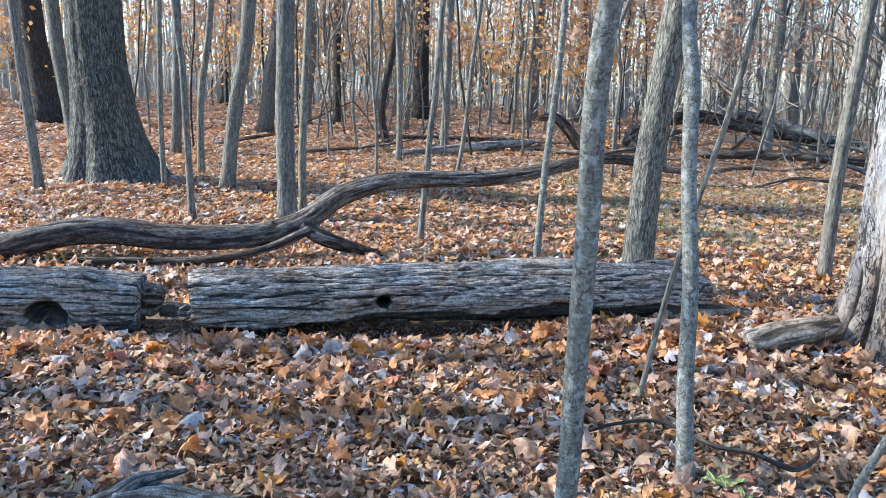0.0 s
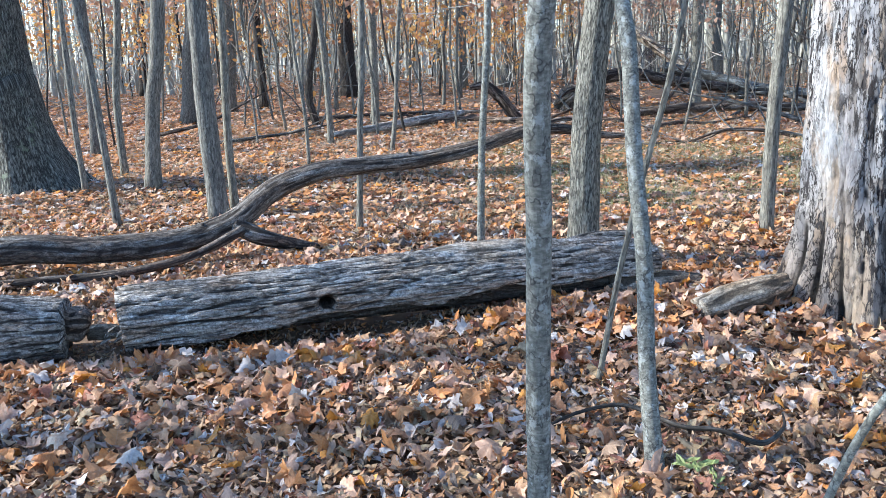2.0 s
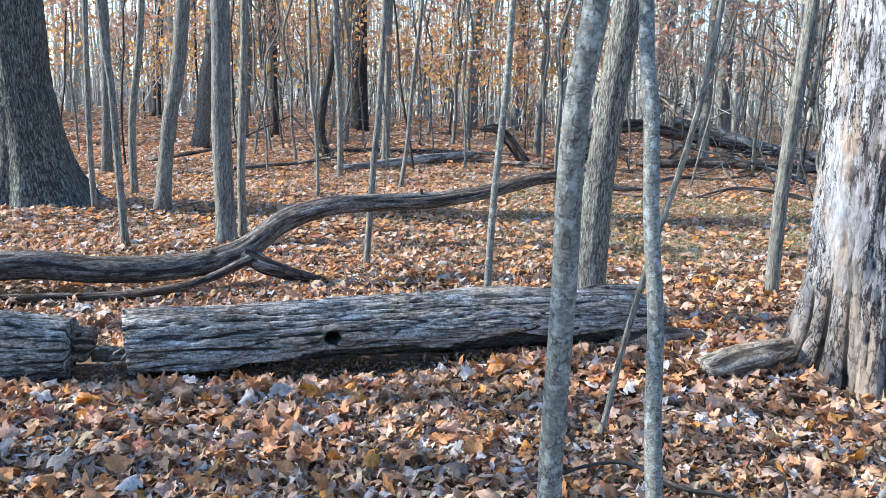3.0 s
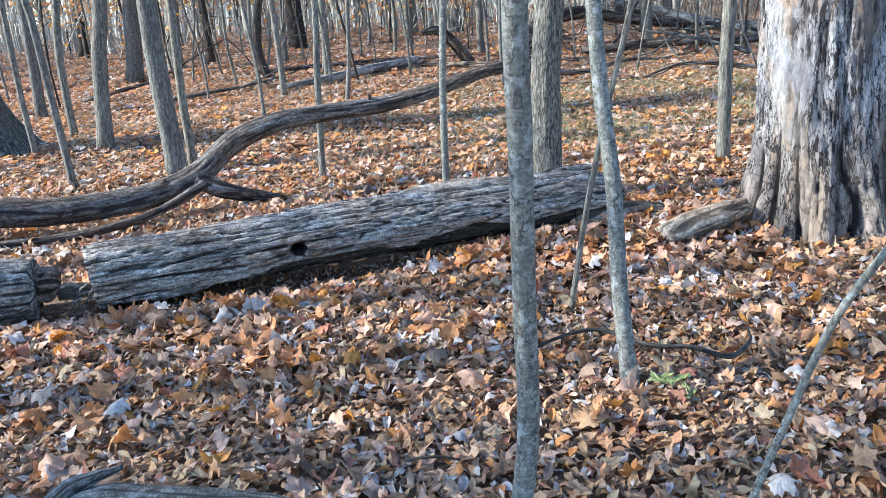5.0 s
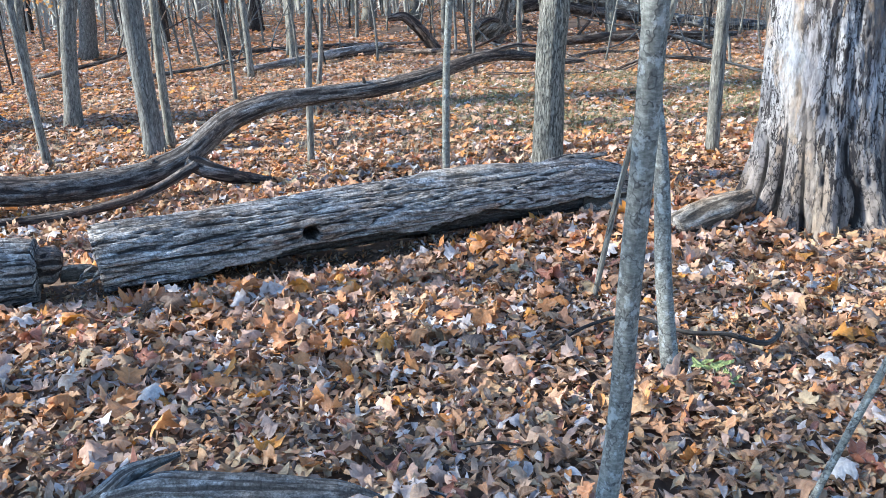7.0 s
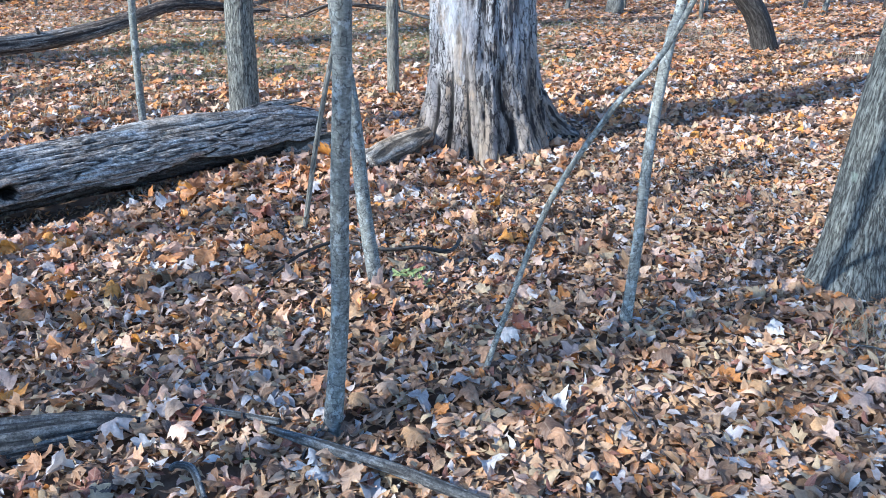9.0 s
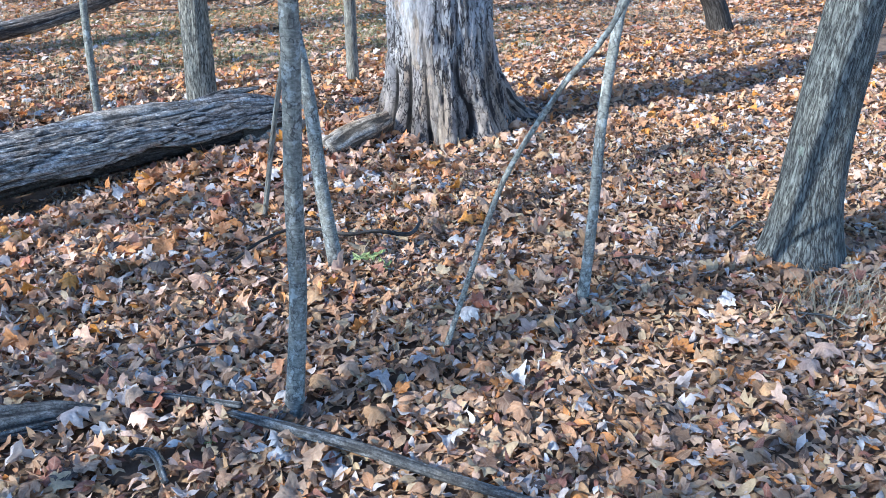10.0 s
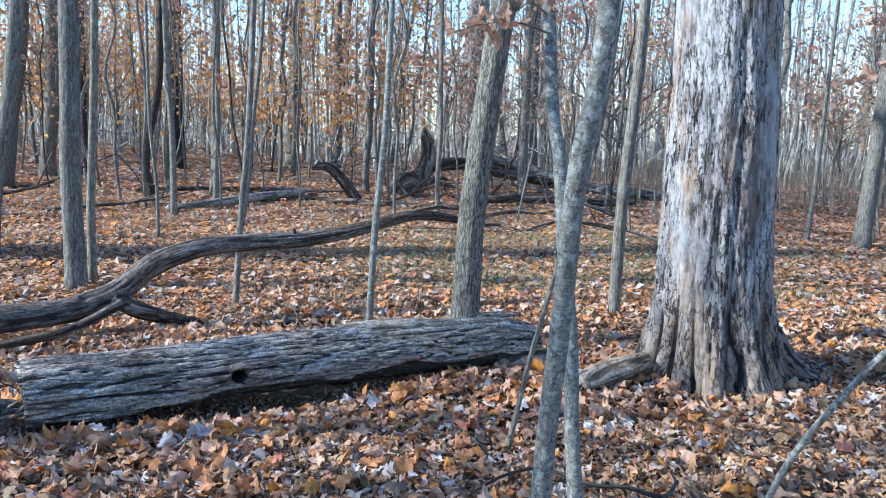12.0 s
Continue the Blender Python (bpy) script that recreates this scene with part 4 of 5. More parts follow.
def second_log():
    t = thing("broken_log", "broken end of a weathered log with a hollow rotten side", "log", (-2.3, 5.62, 0.0))
    rows = [(0.06, 0.02, 0.14, 0.165), (-0.25, -0.07, 0.145, 0.19), (-0.9, -0.29, 0.16, 0.19), (-1.9, -0.62, 0.17, 0.18), (-2.6, -0.85, 0.16, 0.15)]
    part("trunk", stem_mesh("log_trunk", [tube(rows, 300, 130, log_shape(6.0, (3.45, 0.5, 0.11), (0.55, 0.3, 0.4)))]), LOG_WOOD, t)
    part("heartwood", stem_mesh("core", [tube([(0.0, 0.02, 0.16, 0.10), (0.14, 0.06, 0.16, 0.09), (0.17, 0.07, 0.155, 0.05)], 24, 28, rough_shape(0.34, 2.6, 5.0, 3.0))]), RED_WOOD, t, "brown rotten heartwood stub")
    for k in range(7):
        a = 0.5 + 0.35 * math.sin(k * 2.3)
        x, y, z = 0.24 + 0.018 * k, 0.02 + 0.025 * (k % 3), 0.05 + 0.02 * (k % 4)
        part("sliver", stem_mesh("sliver", [tube([(x, y, z, 0.004), (x + 0.05 * math.cos(a), y - 0.02, z + 0.05 * math.sin(a), 0.012), (x + 0.10 * math.cos(a), y - 0.03, z + 0.09 * math.sin(a), 0.003)], 8, 6, rough_shape(0.3, 2.0, 9.0, float(k)))]), BONE_WOOD, t, "pale splinter of split wood")
    part("splinter", stem_mesh("splinter", [tube([(0.15, 0.07, 0.10, 0.05), (0.30, 0.12, 0.09, 0.035), (0.36, 0.12, 0.05, 0.01)], 12, 10, rough_shape(0.3, 2.0, 4.0, 5.0))]), SLAB_WOOD, t)


second_log()


def long_branch():
    t = thing("fallen_branch", "long curved weathered branch arched over the leaf litter", "branch", (-4.3, 6.7, 0.0))
    pts = [(-4.6, 6.55, 0.05, 0.105), (-4.19, 6.75, 0.10, 0.11), (-3.62, 7.02, 0.23, 0.11), (-3.0, 7.30, 0.175, 0.105), (-2.44, 7.58, 0.18, 0.10), (-2.08, 7.75, 0.29, 0.10), (-1.78, 7.91, 0.52, 0.09),
           (-1.45, 8.05, 0.635, 0.08), (-1.1, 8.2, 0.665, 0.075), (-0.62, 8.41, 0.68, 0.07), (-0.15, 8.54, 0.765, 0.06), (0.30, 8.68, 0.88, 0.052), (0.64, 8.8, 0.865, 0.042), (0.95, 8.9, 0.80, 0.03), (1.2, 8.95, 0.79, 0.014)]
    loc = [(x + 4.3, y - 6.7, z, r) for x, y, z, r in pts]
    part("stem", stem_mesh("stem", [tube(loc, 220, 40, rough_shape(0.10, 3.2, 1.6, 9.0))]), BRANCH_WOOD, t)
    for rows in ([(-2.05, 7.72, 0.27, 0.075), (-1.85, 7.72, 0.17, 0.065), (-1.65, 7.86, 0.08, 0.05), (-1.4, 7.98, 0.02, 0.02)],
                 [(-1.98, 7.66, 0.24, 0.04), (-2.15, 7.4, 0.16, 0.035), (-2.35, 7.22, 0.10, 0.033), (-2.76, 7.03, 0.05, 0.035), (-3.2, 6.93, 0.04, 0.03), (-3.7, 6.82, 0.03, 0.02)],
                 [(-0.72, 8.36, 0.72, 0.02), (-0.72, 8.34, 0.78, 0.012)], [(-2.3, 7.62, 0.25, 0.02), (-2.28, 7.61, 0.31, 0.012)],
                 [(0.3, 8.68, 0.9, 0.025), (0.55, 8.75, 0.96, 0.02), (0.8, 8.9, 0.93, 0.008)]):
        part("side_branch", stem_mesh("side_branch", [tube([(x + 4.3, y - 6.7, z, r) for x, y, z, r in rows], 40, 18, rough_shape(0.14, 3.0, 2.0, 12.0 + rows[0][0]))]), BRANCH_WOOD, t)


long_branch()


def dead_trunk():
    t = thing("dead_tree", "thick dead standing trunk with peeling pale bark and ragged roots", "dead tree", (2.395, 6.71, -0.05))
    seed = 21.0

    def shape(a, along, r, share):
        ca, sa = math.cos(a), math.sin(a)
        foot = math.exp(-along / 0.36)
        low = math.exp(-along / 0.9)
        warp = noise.noise(Vector((ca * 2, sa * 2, along * 2.5 + seed)))
        n = noise.fractal(Vector((ca * 4.2, sa * 4.2 + seed, along * 1.1)), 0.8, 2.1, 6)
        shell = noise.fractal(Vector((ca * 4.5, sa * 4.5 + seed, along * 1.5)), 0.9, 2.0, 5)
        second = noise.fractal(Vector((ca * 8 + seed, sa * 8, along * 2.6)), 0.9, 2.0, 4)
        one = noise.noise(Vector((ca * 7 + 0.6 * warp, sa * 7, along * 1.3 + seed)))
        two = noise.noise(Vector((ca * 15 + 0.6 * warp, sa * 15, along * 2.8 + seed)))
        pits = noise.noise(Vector((ca * 22, sa * 22 + seed, along * 9)))
        slit = abs(math.sin(5.5 * a + 1.6 * math.sin(2 * a + 0.7) + 0.9 * warp))
        lobe = foot * (0.56 * slit**0.45 + 0.12 * n - 0.02)
        v = 1 + 0.035 * n + 0.022 * eased(shell, -0.02, 0.02) + 0.014 * eased(second, 0.02, 0.05) + lobe
        v -= (0.012 + 0.07 * low) * math.exp(-((one / 0.05) ** 2))
        v -= (0.006 + 0.03 * low) * math.exp(-((two / 0.10) ** 2))
        v -= 0.022 * eased(pits, 0.36, 0.44) * eased(shell, -0.2, 0.1)
        return r * v
    rows = [(0, 0, 0, 0.375), (-0.02, -0.01, 0.35, 0.375), (-0.06, -0.03, 1.0, 0.365), (-0.11, -0.08, 1.9, 0.345), (-0.16, -0.1, 2.8, 0.32), (-0.25, -0.1, 5.5, 0.24), (-0.25, -0.05, 6.3, 0.08)]
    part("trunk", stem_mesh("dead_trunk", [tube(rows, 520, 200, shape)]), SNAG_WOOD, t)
    rows = [(0.36, -0.12, 0.40, 0.08), (0.55, -0.12, 0.16, 0.075), (0.74, -0.1, 0.06, 0.05), (0.92, -0.05, 0.02, 0.02)]
    part("root", stem_mesh("root", [tube(rows, 40, 20, rough_shape(0.2, 2.5, 3.0, 3.2))]), SNAG_WOOD, t)


dead_trunk()
lying("wood_slab", "split tan slab of dead wood leaning on leaves", [(1.30, 6.27, 0.05, 0.085), (1.45, 6.36, 0.075, 0.10), (1.65, 6.46, 0.105, 0.10), (1.85, 6.57, 0.135, 0.07)], SLAB_WOOD, 28, 50, 0.14, 5.0, 2.0, 1.5, "wood slab")


def near_log():
    t = thing("old_log", "short grey weathered log with a knotted stub, mossy at one end", "log", (-1.0, 3.74, 0.0))
    part("trunk", stem_mesh("old_log_trunk", [tube([(-0.12, -0.02, 0.04, 0.06), (0.05, 0.0, 0.055, 0.08), (0.35, -0.01, 0.05, 0.075), (0.58, 0.0, 0.035, 0.06), (0.72, 0.0, 0.02, 0.02)], 120, 60, rough_shape(0.16, 3.5, 2.0, 31.0))]), GREY_WOOD, t)
    part("knot_stub", stem_mesh("stub", [tube([(-0.26, -0.05, 0.0, 0.045), (-0.14, 0.0, 0.06, 0.042), (-0.06, 0.03, 0.12, 0.04), (0.0, 0.05, 0.145, 0.022), (0.09, 0.08, 0.165, 0.007)], 60, 36, rough_shape(0.2, 3.0, 3.0, 33.0))]), GREY_WOOD, t, "grey knotted branch stub")


near_log()
lying("grey_stick", "long grey weathered stick on brown leaves", [(-0.20, 3.79, 0.05, 0.010), (-0.02, 3.66, 0.05, 0.013), (0.16, 3.53, 0.05, 0.012)], GREY_WOOD, 14, 40, 0.12, 41.0, category="stick")
lying("grey_stick", "thick grey stick pointing past a sapling's foot", [(0.12, 3.50, 0.05, 0.012), (0.28, 3.33, 0.05, 0.02), (0.45, 3.15, 0.045, 0.02), (0.66, 2.90, 0.04, 0.018), (0.85, 2.68, 0.04, 0.014)], GREY_WOOD, 18, 60, 0.12, 42.0, category="stick")
lying("hooked_twig", "short hooked blue-grey twig on brown leaves", [(-0.205, 3.40, 0.055, 0.008), (-0.185, 3.395, 0.068, 0.010), (-0.15, 3.375, 0.066, 0.012), (-0.135, 3.335, 0.058, 0.012), (-0.125, 3.25, 0.035, 0.011)], GREY_WOOD, 16, 50, 0.14, 44.0, category="stick")
lying("dark_stick", "thin dark crooked stick on leaf litter", [(0.36, 4.72, 0.05, 0.006), (0.55, 4.90, 0.06, 0.008), (0.75, 4.96, 0.07, 0.01), (0.95, 4.80, 0.06, 0.01), (1.1, 4.75, 0.07, 0.01), (1.25, 4.69, 0.05, 0.012), (1.36, 4.80, 0.06, 0.008), (1.40, 4.95, 0.05, 0.004)], DARK_BARK, 10, 70, 0.1, 43.0, category="stick")


# ---- fallen leaves ----
def outline(kind):
    """Rows of x, y round a leaf one unit long, the stalk end first."""
    if kind == "maple":
        half = [(0.0, -0.30), (0.18, -0.40), (0.36, -0.32), (0.30, -0.17), (0.45, -0.10), (0.52, 0.12), (0.36, 0.15), (0.25, 0.19), (0.28, 0.34), (0.13, 0.38), (0.0, 0.55)]
    elif kind == "oak":
        half = [(0.0, -0.5), (0.10, -0.34), (0.22, -0.30), (0.13, -0.16), (0.30, -0.04), (0.17, 0.08), (0.30, 0.24), (0.15, 0.30), (0.16, 0.44), (0.0, 0.52)]
    elif kind == "far":
        half = [(0.0, -0.45), (0.26, -0.1), (0.2, 0.22), (0.0, 0.45)]
    else:
        half = [(0.0, -0.5), (0.11, -0.34), (0.19, -0.12), (0.19, 0.10), (0.12, 0.30), (0.0, 0.52)]
    right = np.array(half)
    left = right[1:-1][::-1] * (-1, 1)
    return np.vstack([right, left])


def template(kind, fine):
    edge = outline(kind)
    n = len(edge)
    i = np.arange(n)
    j = (i + 1) % n
    if not fine:
        return np.vstack([edge, (0, 0)]), np.stack([i, j, np.full(n, n)], -1)
    inner = edge * 0.52
    v = np.vstack([edge, inner, (0, 0)])
    f = np.vstack([np.stack([i, j, n + j], -1), np.stack([i, n + j, n + i], -1), np.stack([n + i, n + j, np.full(n, 2 * n)], -1)])
    return v, f


def leaf_points(flat, n, size, curl, tilt):
    """Curled and tumbled copies of a flat leaf, about the origin."""
    u, v = flat[:, 0][None], flat[:, 1][None]
    wide = rng.uniform(0.8, 1.15, (n, 1))
    a, b, c = (rng.normal(0, curl, (n, 1)) for _ in range(3))
    fold = np.abs(rng.normal(0, curl * 0.7, (n, 1)))
    wave = rng.uniform(0, 6.28, (n, 1))
    z = a * (u * u - 0.08) * 2 + b * (v * v - 0.1) * 1.6 + c * u * v * 2 + fold * np.abs(u) + 0.05 * np.sin(9 * u + 7 * v + wave) + 0.04 * np.sin(17 * u - 13 * v + 2 * wave)
    p = np.stack([u * wide, v + 0 * wide, z], -1) * size[:, None, None]
    yaw, tip, roll = rng.uniform(0, 6.283, n), rng.normal(0, tilt, n), rng.normal(0, tilt, n) + np.pi * (rng.random(n) < 0.45)
    cy, sy, ct, st, cr, sr = np.cos(yaw), np.sin(yaw), np.cos(tip), np.sin(tip), np.cos(roll), np.sin(roll)
    x, y, w = p[..., 0], p[..., 1], p[..., 2]
    x, w = x * cr[:, None] + w * sr[:, None], w * cr[:, None] - x * sr[:, None]
    y, w = y * ct[:, None] - w * st[:, None], y * st[:, None] + w * ct[:, None]
    x, y = x * cy[:, None] - y * sy[:, None], x * sy[:, None] + y * cy[:, None]
    return np.stack([x, y, w], -1)


def log_gap(x, y):
    """Distance in front (minus) or behind the fallen logs' front."""
    return (y - (6.27 + 0.345 * x)) / 1.06


def scatter(count, x0, x1, y0, y1, kind, low, high, curl, tilt, fine, lift, keep=None, under=False):
    x, y = rng.uniform(x0, x1, count), rng.uniform(y0, y1, count)
    ok = np.ones(count, bool) if keep is None else keep(x, y)
    d = log_gap(x, y)
    if not under:
        ok &= ~((d > 0.03) & (d < 0.36) & (x < 1.1))
        ok &= ~((d > -0.12) & (d < 0.36) & (x < 0.2) & (x > -2.6))
    ok &= np.hypot(x - 2.42, y - 6.72) > 0.40
    x, y = x[ok], y[ok]
    n = len(x)
    flat, faces = template(kind, fine)
    size = rng.uniform(low, high, n)
    p = leaf_points(flat, n, size, curl, tilt)
    drop = np.minimum(-p[..., 2].min(1), 0.35 * size)
    z = ground_z(x, y) + 0.012 + drop * rng.uniform(0.3, 1.0, n) + rng.uniform(0, lift, n)
    p += np.stack([x, y, z], -1)[:, None]
    f = np.arange(n)[:, None, None] * len(flat) + faces[None]
    blade = np.tile(np.column_stack([flat, np.zeros(len(flat))]), (n, 1))
    return p.reshape(-1, 3), f.reshape(-1, 3), blade


def veined(me, blade):
    """Store each point's place on its leaf, for the veins."""
    at = me.attributes.new("blade", "FLOAT_VECTOR", "POINT")
    at.data.foreach_set("vector", np.ascontiguousarray(blade, float).ravel())
    return me


def joined(name, pieces, mat, label, category):
    vs, fs, bs, off = [], [], [], 0
    for v, f, blade in pieces:
        vs.append(v)
        fs.append(f + off)
        bs.append(blade)
        off += len(v)
    me = veined(mesh_of(name, np.vstack(vs), np.vstack(fs)), np.vstack(bs))
    return tagged(part(name, me, mat), label, category, kind="stuff")


def wedge(x, y):
    """The stretch of floor within view, with a margin."""
    a = np.arctan2(x - 0.1, y - 0.6)
    return (a > -0.86) & (a < 1.25)


def around(x, y):
    return ~wedge(x, y) | (y < 2.25)


def bank(x, y):
    d = log_gap(x, y)
    return wedge(x, y) & (d < 0.05) & (rng.random(len(x)) < np.exp(d / 0.75)) & (x > -3.2) & (x < 2.0)


def foot_strip(x, y):
    """The strip of crumbled litter along the log's foot and in the gap between the logs."""
    d = log_gap(x, y)
    return (d > -0.16) & (d < 0.22)


litter = joined("leaf_litter", [
    scatter(5500, -6.5, 8, 2.2, 9.2, "maple", 0.055, 0.115, 0.48, 0.28, True, 0.03, wedge),
    scatter(32000, -3.0, 5.5, 2.0, 5.8, "oval", 0.035, 0.08, 0.55, 0.36, False, 0.03, wedge),
    scatter(3500, -6.5, 8, 2.2, 9.2, "oak", 0.06, 0.11, 0.32, 0.26, True, 0.03, wedge),
    scatter(15000, -6.5, 8, 2.2, 9.2, "oval", 0.045, 0.09, 0.6, 0.34, True, 0.035, wedge),
    scatter(38000, -6.5, 8, 2.2, 9.2, "oval", 0.03, 0.075, 0.40, 0.34, False, 0.03, wedge),
    scatter(9000, -2.8, 0.6, 5.0, 6.6, "oval", 0.015, 0.05, 0.5, 0.5, False, 0.02, foot_strip, True),
    scatter(14000, -13, 15, 8.8, 20, "maple", 0.07, 0.13, 0.25, 0.20, False, 0.03, wedge),
    scatter(26000, -13, 15, 8.8, 20, "far", 0.06, 0.12, 0.25, 0.20, False, 0.03, wedge),
    scatter(20000, -32, 36, 19, 46, "far", 0.12, 0.22, 0.25, 0.16, False, 0.04, wedge),
    scatter(14000, -50, 60, 45, 80, "far", 0.25, 0.45, 0.4, 0.26, False, 0.05, wedge),
    scatter(70000, -9, 9, -7, 9, "far", 0.08, 0.14, 0.4, 0.3, False, 0.03, around),
    scatter(60000, -30, 30, -24, 26, "far", 0.16, 0.26, 0.4, 0.25, False, 0.03, around),
], LITTER, "deep litter of curled tan, grey and brown leaves", "leaf litter")
fresh = joined("maple_leaves", [
    scatter(5000, -4.0, 2.5, 3.5, 7.2, "oval", 0.04, 0.085, 0.55, 0.4, True, 0.04, bank),
    scatter(7500, -4.0, 2.5, 3.5, 7.2, "maple", 0.06, 0.125, 0.52, 0.40, True, 0.04, bank),
    scatter(5000, -6.5, 8, 5.5, 9.5, "maple", 0.06, 0.11, 0.5, 0.3, True, 0.04, wedge),
    scatter(12000, -13, 15, 8.8, 24, "maple", 0.08, 0.13, 0.3, 0.2, False, 0.05, wedge),
    scatter(44000, -13, 15, 8.8, 20, "far", 0.07, 0.12, 0.35, 0.2, False, 0.04, wedge),
    scatter(46000, -32, 34, 18, 46, "far", 0.12, 0.22, 0.35, 0.2, False, 0.05, wedge),
    scatter(26000, -26, 26, -22, 24, "far", 0.10, 0.2, 0.4, 0.28, False, 0.05, around),
], FRESH, "drift of fresh orange maple leaves banked against the log", "leaf litter")


def single_leaves():
    """The leaves nearest to the path, each an object of its own on a shared mesh."""
    meshes = []
    for k in range(24):
        kind = ("maple", "maple", "oval", "maple", "oak", "oval")[k % 6]
        flat, faces = template(kind, True)
        p = leaf_points(flat, 1, np.array([0.12 if kind != "oval" else 0.09]), 0.42, 0.25)[0]
        p[:, 2] -= p[:, 2].min()
        meshes.append(veined(mesh_of("leaf", p, faces), np.column_stack([flat, np.zeros(len(flat))])))
    for k in range(300):
        x, y = rng.uniform(-1.6, 2.8), rng.uniform(2.9, 5.8)
        if log_gap(x, y) > -0.05:
            y -= 1.2
        ob = part("leaf", meshes[k % 24], LEAF_ONE, litter)
        s = rng.uniform(0.65, 1.0)
        ob.matrix_local = pose(x, y, float(ground_z(x, y)) + 0.035, rng.normal(0, 8), rng.normal(0, 8), rng.uniform(0, 360)) @ Matrix.Diagonal((s, s, s, 1))


single_leaves()


# ---- deadwood in the middle distance ----
def root_plate():
    t = thing("uprooted_stump", "upturned brown root plate of a fallen tree", "stump", (1.5, 22.0, 0.0))
    part("root_mass", stem_mesh("root_mass", [tube([(-0.55, 0.1, -0.05, 0.42), (-0.4, 0.05, 0.2, 0.42), (-0.15, 0, 0.42, 0.30), (0.0, 0, 0.75, 0.21), (0.06, 0, 1.15, 0.17), (0.0, 0, 1.5, 0.13), (-0.06, 0, 1.75, 0.02)], 60, 30, rough_shape(0.28, 1.8, 1.2, 51.0))]), SLAB_WOOD, t, "tan pointed stub above the roots")
    for k, (a, r) in enumerate([(2.5, 0.09), (3.1, 0.10), (3.7, 0.08), (5.9, 0.09), (0.4, 0.07)]):
        part("root", stem_mesh("root", [tube([(0, -0.05, 0.35, r), (0.45 * math.cos(a), -0.25, 0.38 + 0.22 * math.sin(a), r * 0.8), (0.8 * math.cos(a + 0.3), -0.3, 0.25 + 0.25 * math.sin(a + 0.3), r * 0.25)], 14, 10, rough_shape(0.3, 2.0, 2.0, k * 2.0))]), SLAB_WOOD if k % 2 else RED_WOOD, t)


root_plate()
lying("fallen_tree", "brown fallen trunk behind the upturned roots", [(1.7, 22.2, 0.75, 0.17), (2.6, 22.3, 0.82, 0.16), (3.6, 22.8, 0.6, 0.14), (5.4, 24.0, 0.3, 0.12)], RED_WOOD, 18, 50, 0.15, 61.0)
lying("pale_log", "pale barkless log lying across leaves", [(-3.6, 16.1, 0.10, 0.05), (-2.7, 17.6, 0.12, 0.09), (-2.2, 18.6, 0.13, 0.10), (-1.5, 20.3, 0.12, 0.08)], BONE_WOOD, 16, 50, 0.12, 62.0)
lying("dark_log", "dark rotting log half sunk in leaves", [(-3.3, 17.2, 0.09, 0.05), (-1.4, 19.0, 0.09, 0.06), (0.6, 18.0, 0.09, 0.07), (2.0, 18.0, 0.08, 0.04)], RED_WOOD, 16, 60, 0.2, 63.0)
lying("dark_log", "dark rotting log half sunk in leaves", [(-5.2, 20.2, 0.08, 0.05), (-2.8, 21.0, 0.09, 0.06), (-0.2, 21.2, 0.07, 0.04)], BRANCH_WOOD, 14, 50, 0.2, 64.0)
lying("bent_dead_limb", "bent dark dead limb propped above the leaves", [(-1.25, 19.75, 0.72, 0.06), (-0.9, 19.8, 0.74, 0.11), (-0.6, 19.8, 0.5, 0.13), (-0.32, 19.8, 0.15, 0.14), (-0.2, 19.8, 0.0, 0.13)], RED_WOOD, 16, 40, 0.15, 65.0, category="branch")
lying("fallen_tree", "grey fallen trunk at the edge of the thicket", [(3.6, 24.6, 0.9, 0.16), (5.0, 24.3, 0.55, 0.17), (6.4, 23.6, 0.2, 0.17), (8.2, 22.4, 0.1, 0.12)], GREY_WOOD, 16, 50, 0.15, 66.0)
lying("fallen_tree", "pale log slanting down into brushwood", [(3.0, 27.5, 2.0, 0.14), (4.4, 25.6, 0.8, 0.17), (5.6, 24.0, 0.1, 0.17)], SLAB_WOOD, 16, 40, 0.15, 67.0)
lying("dark_log", "dark forked log beside brushwood", [(2.2, 19.4, 0.12, 0.09), (4.0, 19.6, 0.2, 0.11), (5.6, 19.8, 0.12, 0.10), (6.6, 20.4, 0.1, 0.05)], BRANCH_WOOD, 14, 40, 0.2, 68.0)


def brush(name, label, x, y, length, turn, seed, mat, spread=0.9):
    """A fallen branch that still has its forks and twigs."""
    global rng
    keep, rng = rng, np.random.default_rng(seed)
    t = thing(name, label, "branch", (x, y, 0.06), "fallen branches")
    out, tips = [], []
    d = (math.cos(turn), math.sin(turn), 0.12)
    branchlets((0, 0, 0), d, length, 0.016 * length, 2, out, tips, spread, 0.02)
    for rows, depth in out:
        rows = [(a, b, max(c, 0.0), r) for a, b, c, r in rows]
        if depth == 2:
            part("stem", stem_mesh("stem", [tube(rows, 20, 10, rough_shape(0.12, 2.0, 2.0, seed))]), mat, t)
        else:
            part("fork" if depth == 1 else "twig", stem_mesh("fork", [tube(rows, 8, 5)]), mat, t)
    rng = keep


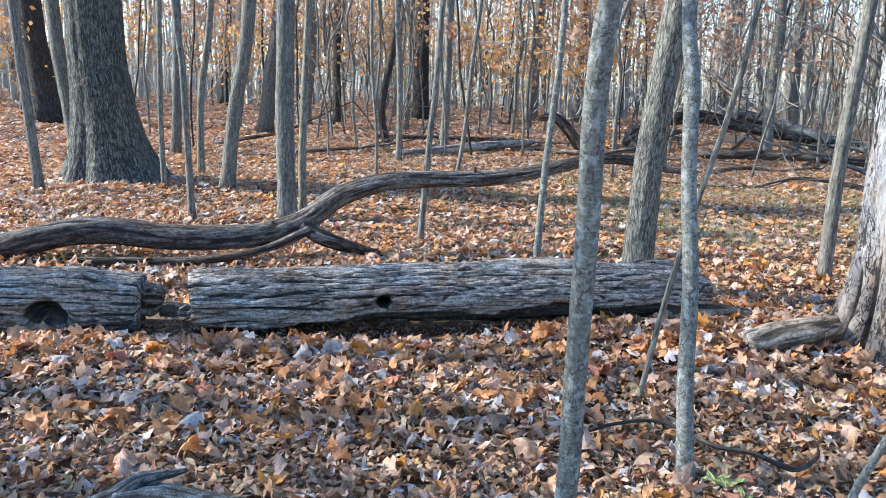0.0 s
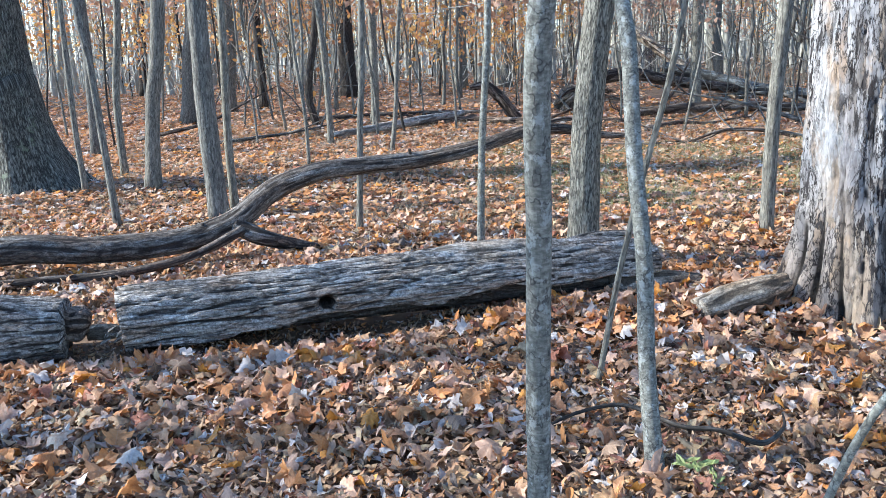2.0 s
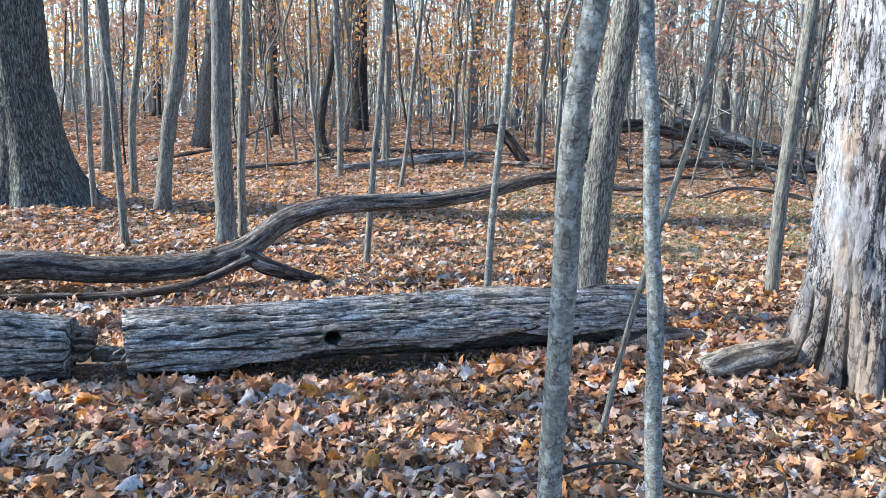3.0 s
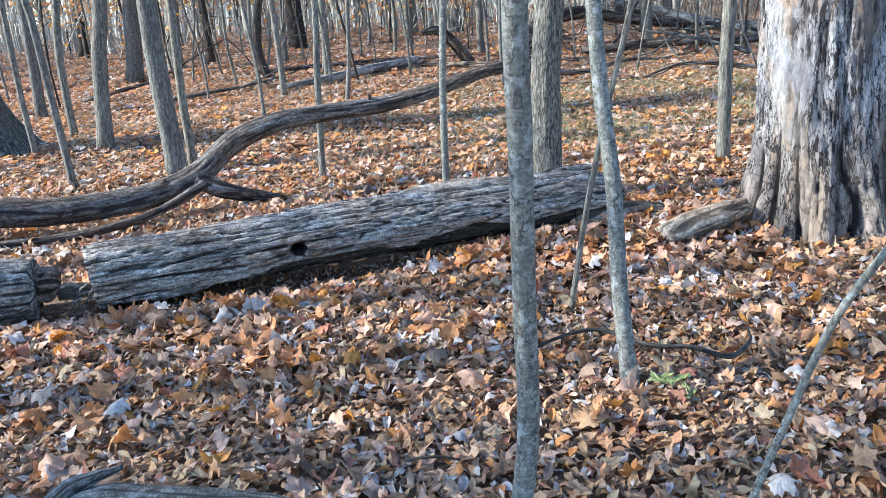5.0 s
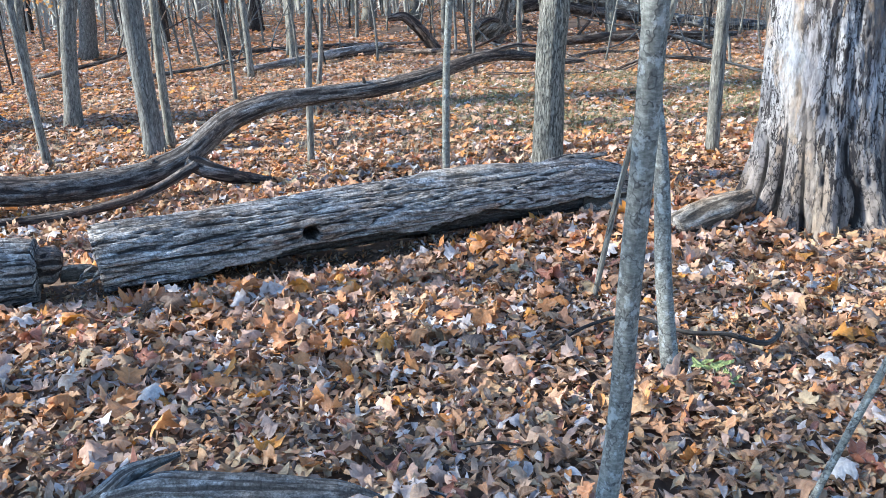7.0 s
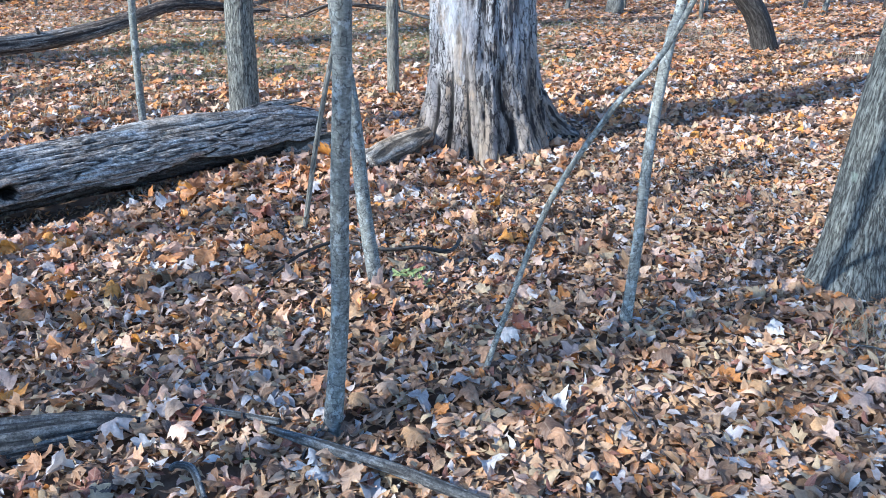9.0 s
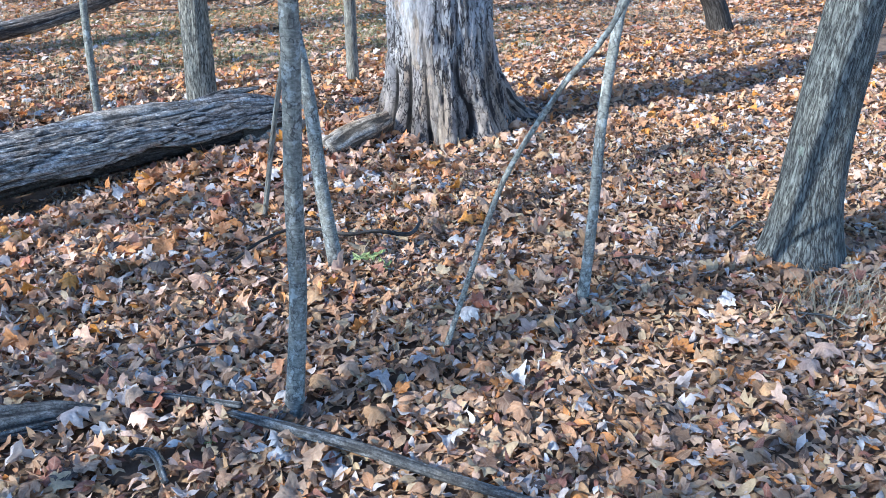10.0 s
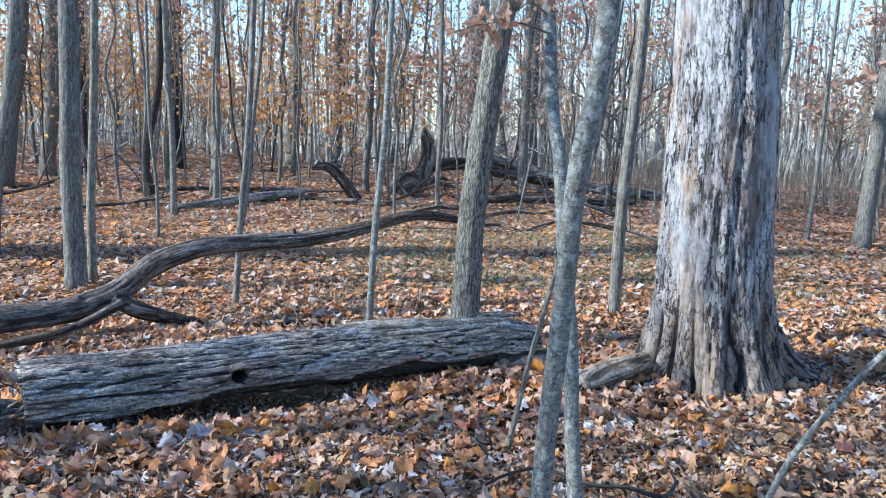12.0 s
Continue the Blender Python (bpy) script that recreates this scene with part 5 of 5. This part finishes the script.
for row in [(4.9, 13.0, 2.0, 2.7, 71, GREY_WOOD), (4.4, 14.8, 2.6, 3.3, 72, BRANCH_WOOD), (2.2, 16.5, 3.0, 0.4, 73, BRANCH_WOOD), (5.2, 17.6, 3.0, 2.6, 74, GREY_WOOD), (0.4, 18.8, 2.6, 0.5, 75, RED_WOOD),
            (6.6, 21.5, 3.4, 2.4, 76, GREY_WOOD), (3.0, 21.0, 3.0, 0.9, 77, RED_WOOD), (-5.5, 15.6, 2.6, 0.3, 78, GREY_WOOD), (-7.5, 16.5, 3.0, 0.1, 79, BRANCH_WOOD), (1.2, 19.8, 2.4, 2.0, 80, GREY_WOOD), (4.2, 18.8, 2.4, 1.2, 81, GREY_WOOD)]:
    brush("fallen_branch", "fallen dead branch with forked bare twigs", *row)


# ---- grass, brush and seedlings ----
def blades(count, spots, height, width, lean):
    """Bent grass blades about a list of (x, y, spread)."""
    pick = rng.integers(0, len(spots), count)
    q = np.array(spots)[pick]
    x, y = q[:, 0] + rng.normal(0, 1, count) * q[:, 2], q[:, 1] + rng.normal(0, 1, count) * q[:, 2]
    h = height * rng.uniform(0.4, 1.2, count)
    a = rng.uniform(0, 6.283, count)
    l = h * rng.uniform(0.2, 1.0, count) * lean
    dx, dy = np.cos(a), np.sin(a)
    z = ground_z(x, y)
    w = width * rng.uniform(0.6, 1.2, count)
    rows = []
    for share, k in ((0.0, 1.0), (0.5, 0.8), (1.0, 0.1)):
        cx, cy, cz = x + dx * l * share**2, y + dy * l * share**2, z + h * share * (1 - 0.25 * share * lean)
        rows += [np.stack([cx - dy * w * k, cy + dx * w * k, cz], -1), np.stack([cx + dy * w * k, cy - dx * w * k, cz], -1)]
    v = np.stack(rows, 1).reshape(-1, 3)
    f = np.array([(0, 1, 3, 2), (2, 3, 5, 4)])
    return v, (np.arange(count)[:, None, None] * 6 + f[None]).reshape(-1, 4)


def grown(name, label, pieces, mat):
    v, f = pieces
    tagged(part(name, mesh_of(name, v, f), mat), label, "grass", kind="stuff")


grown("dry_grass", "thin dry tan grass among fallen leaves", blades(26000, [(rng.uniform(-7, 8.5), rng.uniform(8.6, 20), 0.45) for _ in range(210)] + [(2.55, 3.25, 0.10), (2.75, 3.1, 0.10), (-1.0, 9.6, 0.12), (-0.4, 9.0, 0.1), (-1.4, 9.2, 0.1)], 0.20, 0.0028, 1.0), GRASS)
grown("low_green_growth", "low sparse green undergrowth behind the log", blades(30000, [(rng.uniform(-0.4, 5.4), rng.uniform(9.6, 14.5), 0.45) for _ in range(70)] + [(6.5, 12.5, 0.3), (7, 11.5, 0.3)], 0.12, 0.004, 1.0), GREEN_GRASS)
grown("tall_brush", "tall dry stalks at the edge of the thicket", blades(6000, [(rng.uniform(6, 24), rng.uniform(20, 36), 0.8) for _ in range(120)], 1.2, 0.006, 0.4), STALK)


def seedling(x, y, scale):
    t = thing("seedling", "small green seedling with toothed leaves", "seedling", (x, y, float(ground_z(x, y)) - 0.01))
    part("stem", stem_mesh("stem", [tube([(0, 0, 0, 0.003), (0.01, 0, 0.06, 0.002), (0.0, 0.01, 0.11, 0.0015)], 6, 6)]), GRASS, t)
    flat, faces = template("oval", True)
    for k in range(7):
        p = leaf_points(flat, 1, np.array([0.085 * scale]), 0.2, 0.12)[0]
        a = k * 0.9
        p += np.array((0.06 * math.cos(a), 0.06 * math.sin(a), 0.07 + 0.012 * k)) * scale
        part("leaf", mesh_of("green_leaf", p, faces, False), GREEN_LEAF, t)


seedling(0.97, 4.50, 1.0)
seedling(1.02, 4.46, 0.6)
seedling(0.03, 3.43, 0.3)


def small_sticks():
    """Bits of dead stick strewn over the leaves."""
    for k in range(34):
        x, y = rng.uniform(-2.6, 4.0), rng.uniform(3.0, 6.4)
        if log_gap(x, y) > -0.1 and x < 1.2:
            y -= 1.5
        a, n, r = rng.uniform(0, 6.283), rng.uniform(0.06, 0.28), rng.uniform(0.003, 0.010)
        z = float(ground_z(x, y)) + 0.045
        dx, dy = math.cos(a) * n, math.sin(a) * n
        lying("stick", "short dead stick on fallen leaves", [(x, y, z, r), (x + dx * 0.5 + rng.normal(0, 0.01), y + dy * 0.5, z + rng.uniform(0, 0.02), r), (x + dx, y + dy, z - 0.01, r * 0.6)], GREY_WOOD if k % 3 else DARK_BARK, 8, 10, 0.15, float(k), category="stick")["group"] = "scattered sticks"


small_sticks()


def oak_spray(parent_name, rows, count, seed):
    """A low twig that still holds a few brown leaves."""
    global rng
    keep, rng = rng, np.random.default_rng(seed)
    host = bpy.data.objects[parent_name]
    o = np.array(host.location)
    local = [(*(np.array(r[:3]) - o), r[3]) for r in rows]
    twig = part("low_twig", stem_mesh("low_twig", [tube(local, 24, 6)]), TWIG, host)
    c = spline(local, 30)[10:, :3]
    flat, faces = template("oak", True)
    for k in range(count):
        p = leaf_points(flat, 1, np.array([rng.uniform(0.10, 0.16)]), 0.4, 0.8)[0] + c[rng.integers(0, len(c))] + rng.normal(0, 0.05, 3)
        part("leaf", mesh_of("hanging_leaf", p, faces, False), BROWN_CROWN, twig)
    rng = keep


oak_spray("sapling.001", [(0.69, 5.0, 2.12, 0.006), (0.5, 4.95, 2.16, 0.004), (0.33, 4.9, 2.13, 0.003), (0.2, 4.85, 2.08, 0.0015)], 7, 5)
oak_spray("sapling.001", [(0.68, 5.03, 2.2, 0.006), (0.58, 4.98, 2.25, 0.004), (0.5, 4.9, 2.2, 0.002)], 5, 6)
oak_spray("tree.001", [(3.2, 3.80, 2.2, 0.010), (2.95, 4.3, 2.15, 0.007), (2.65, 4.9, 2.12, 0.004), (2.45, 5.4, 2.05, 0.002)], 9, 7)
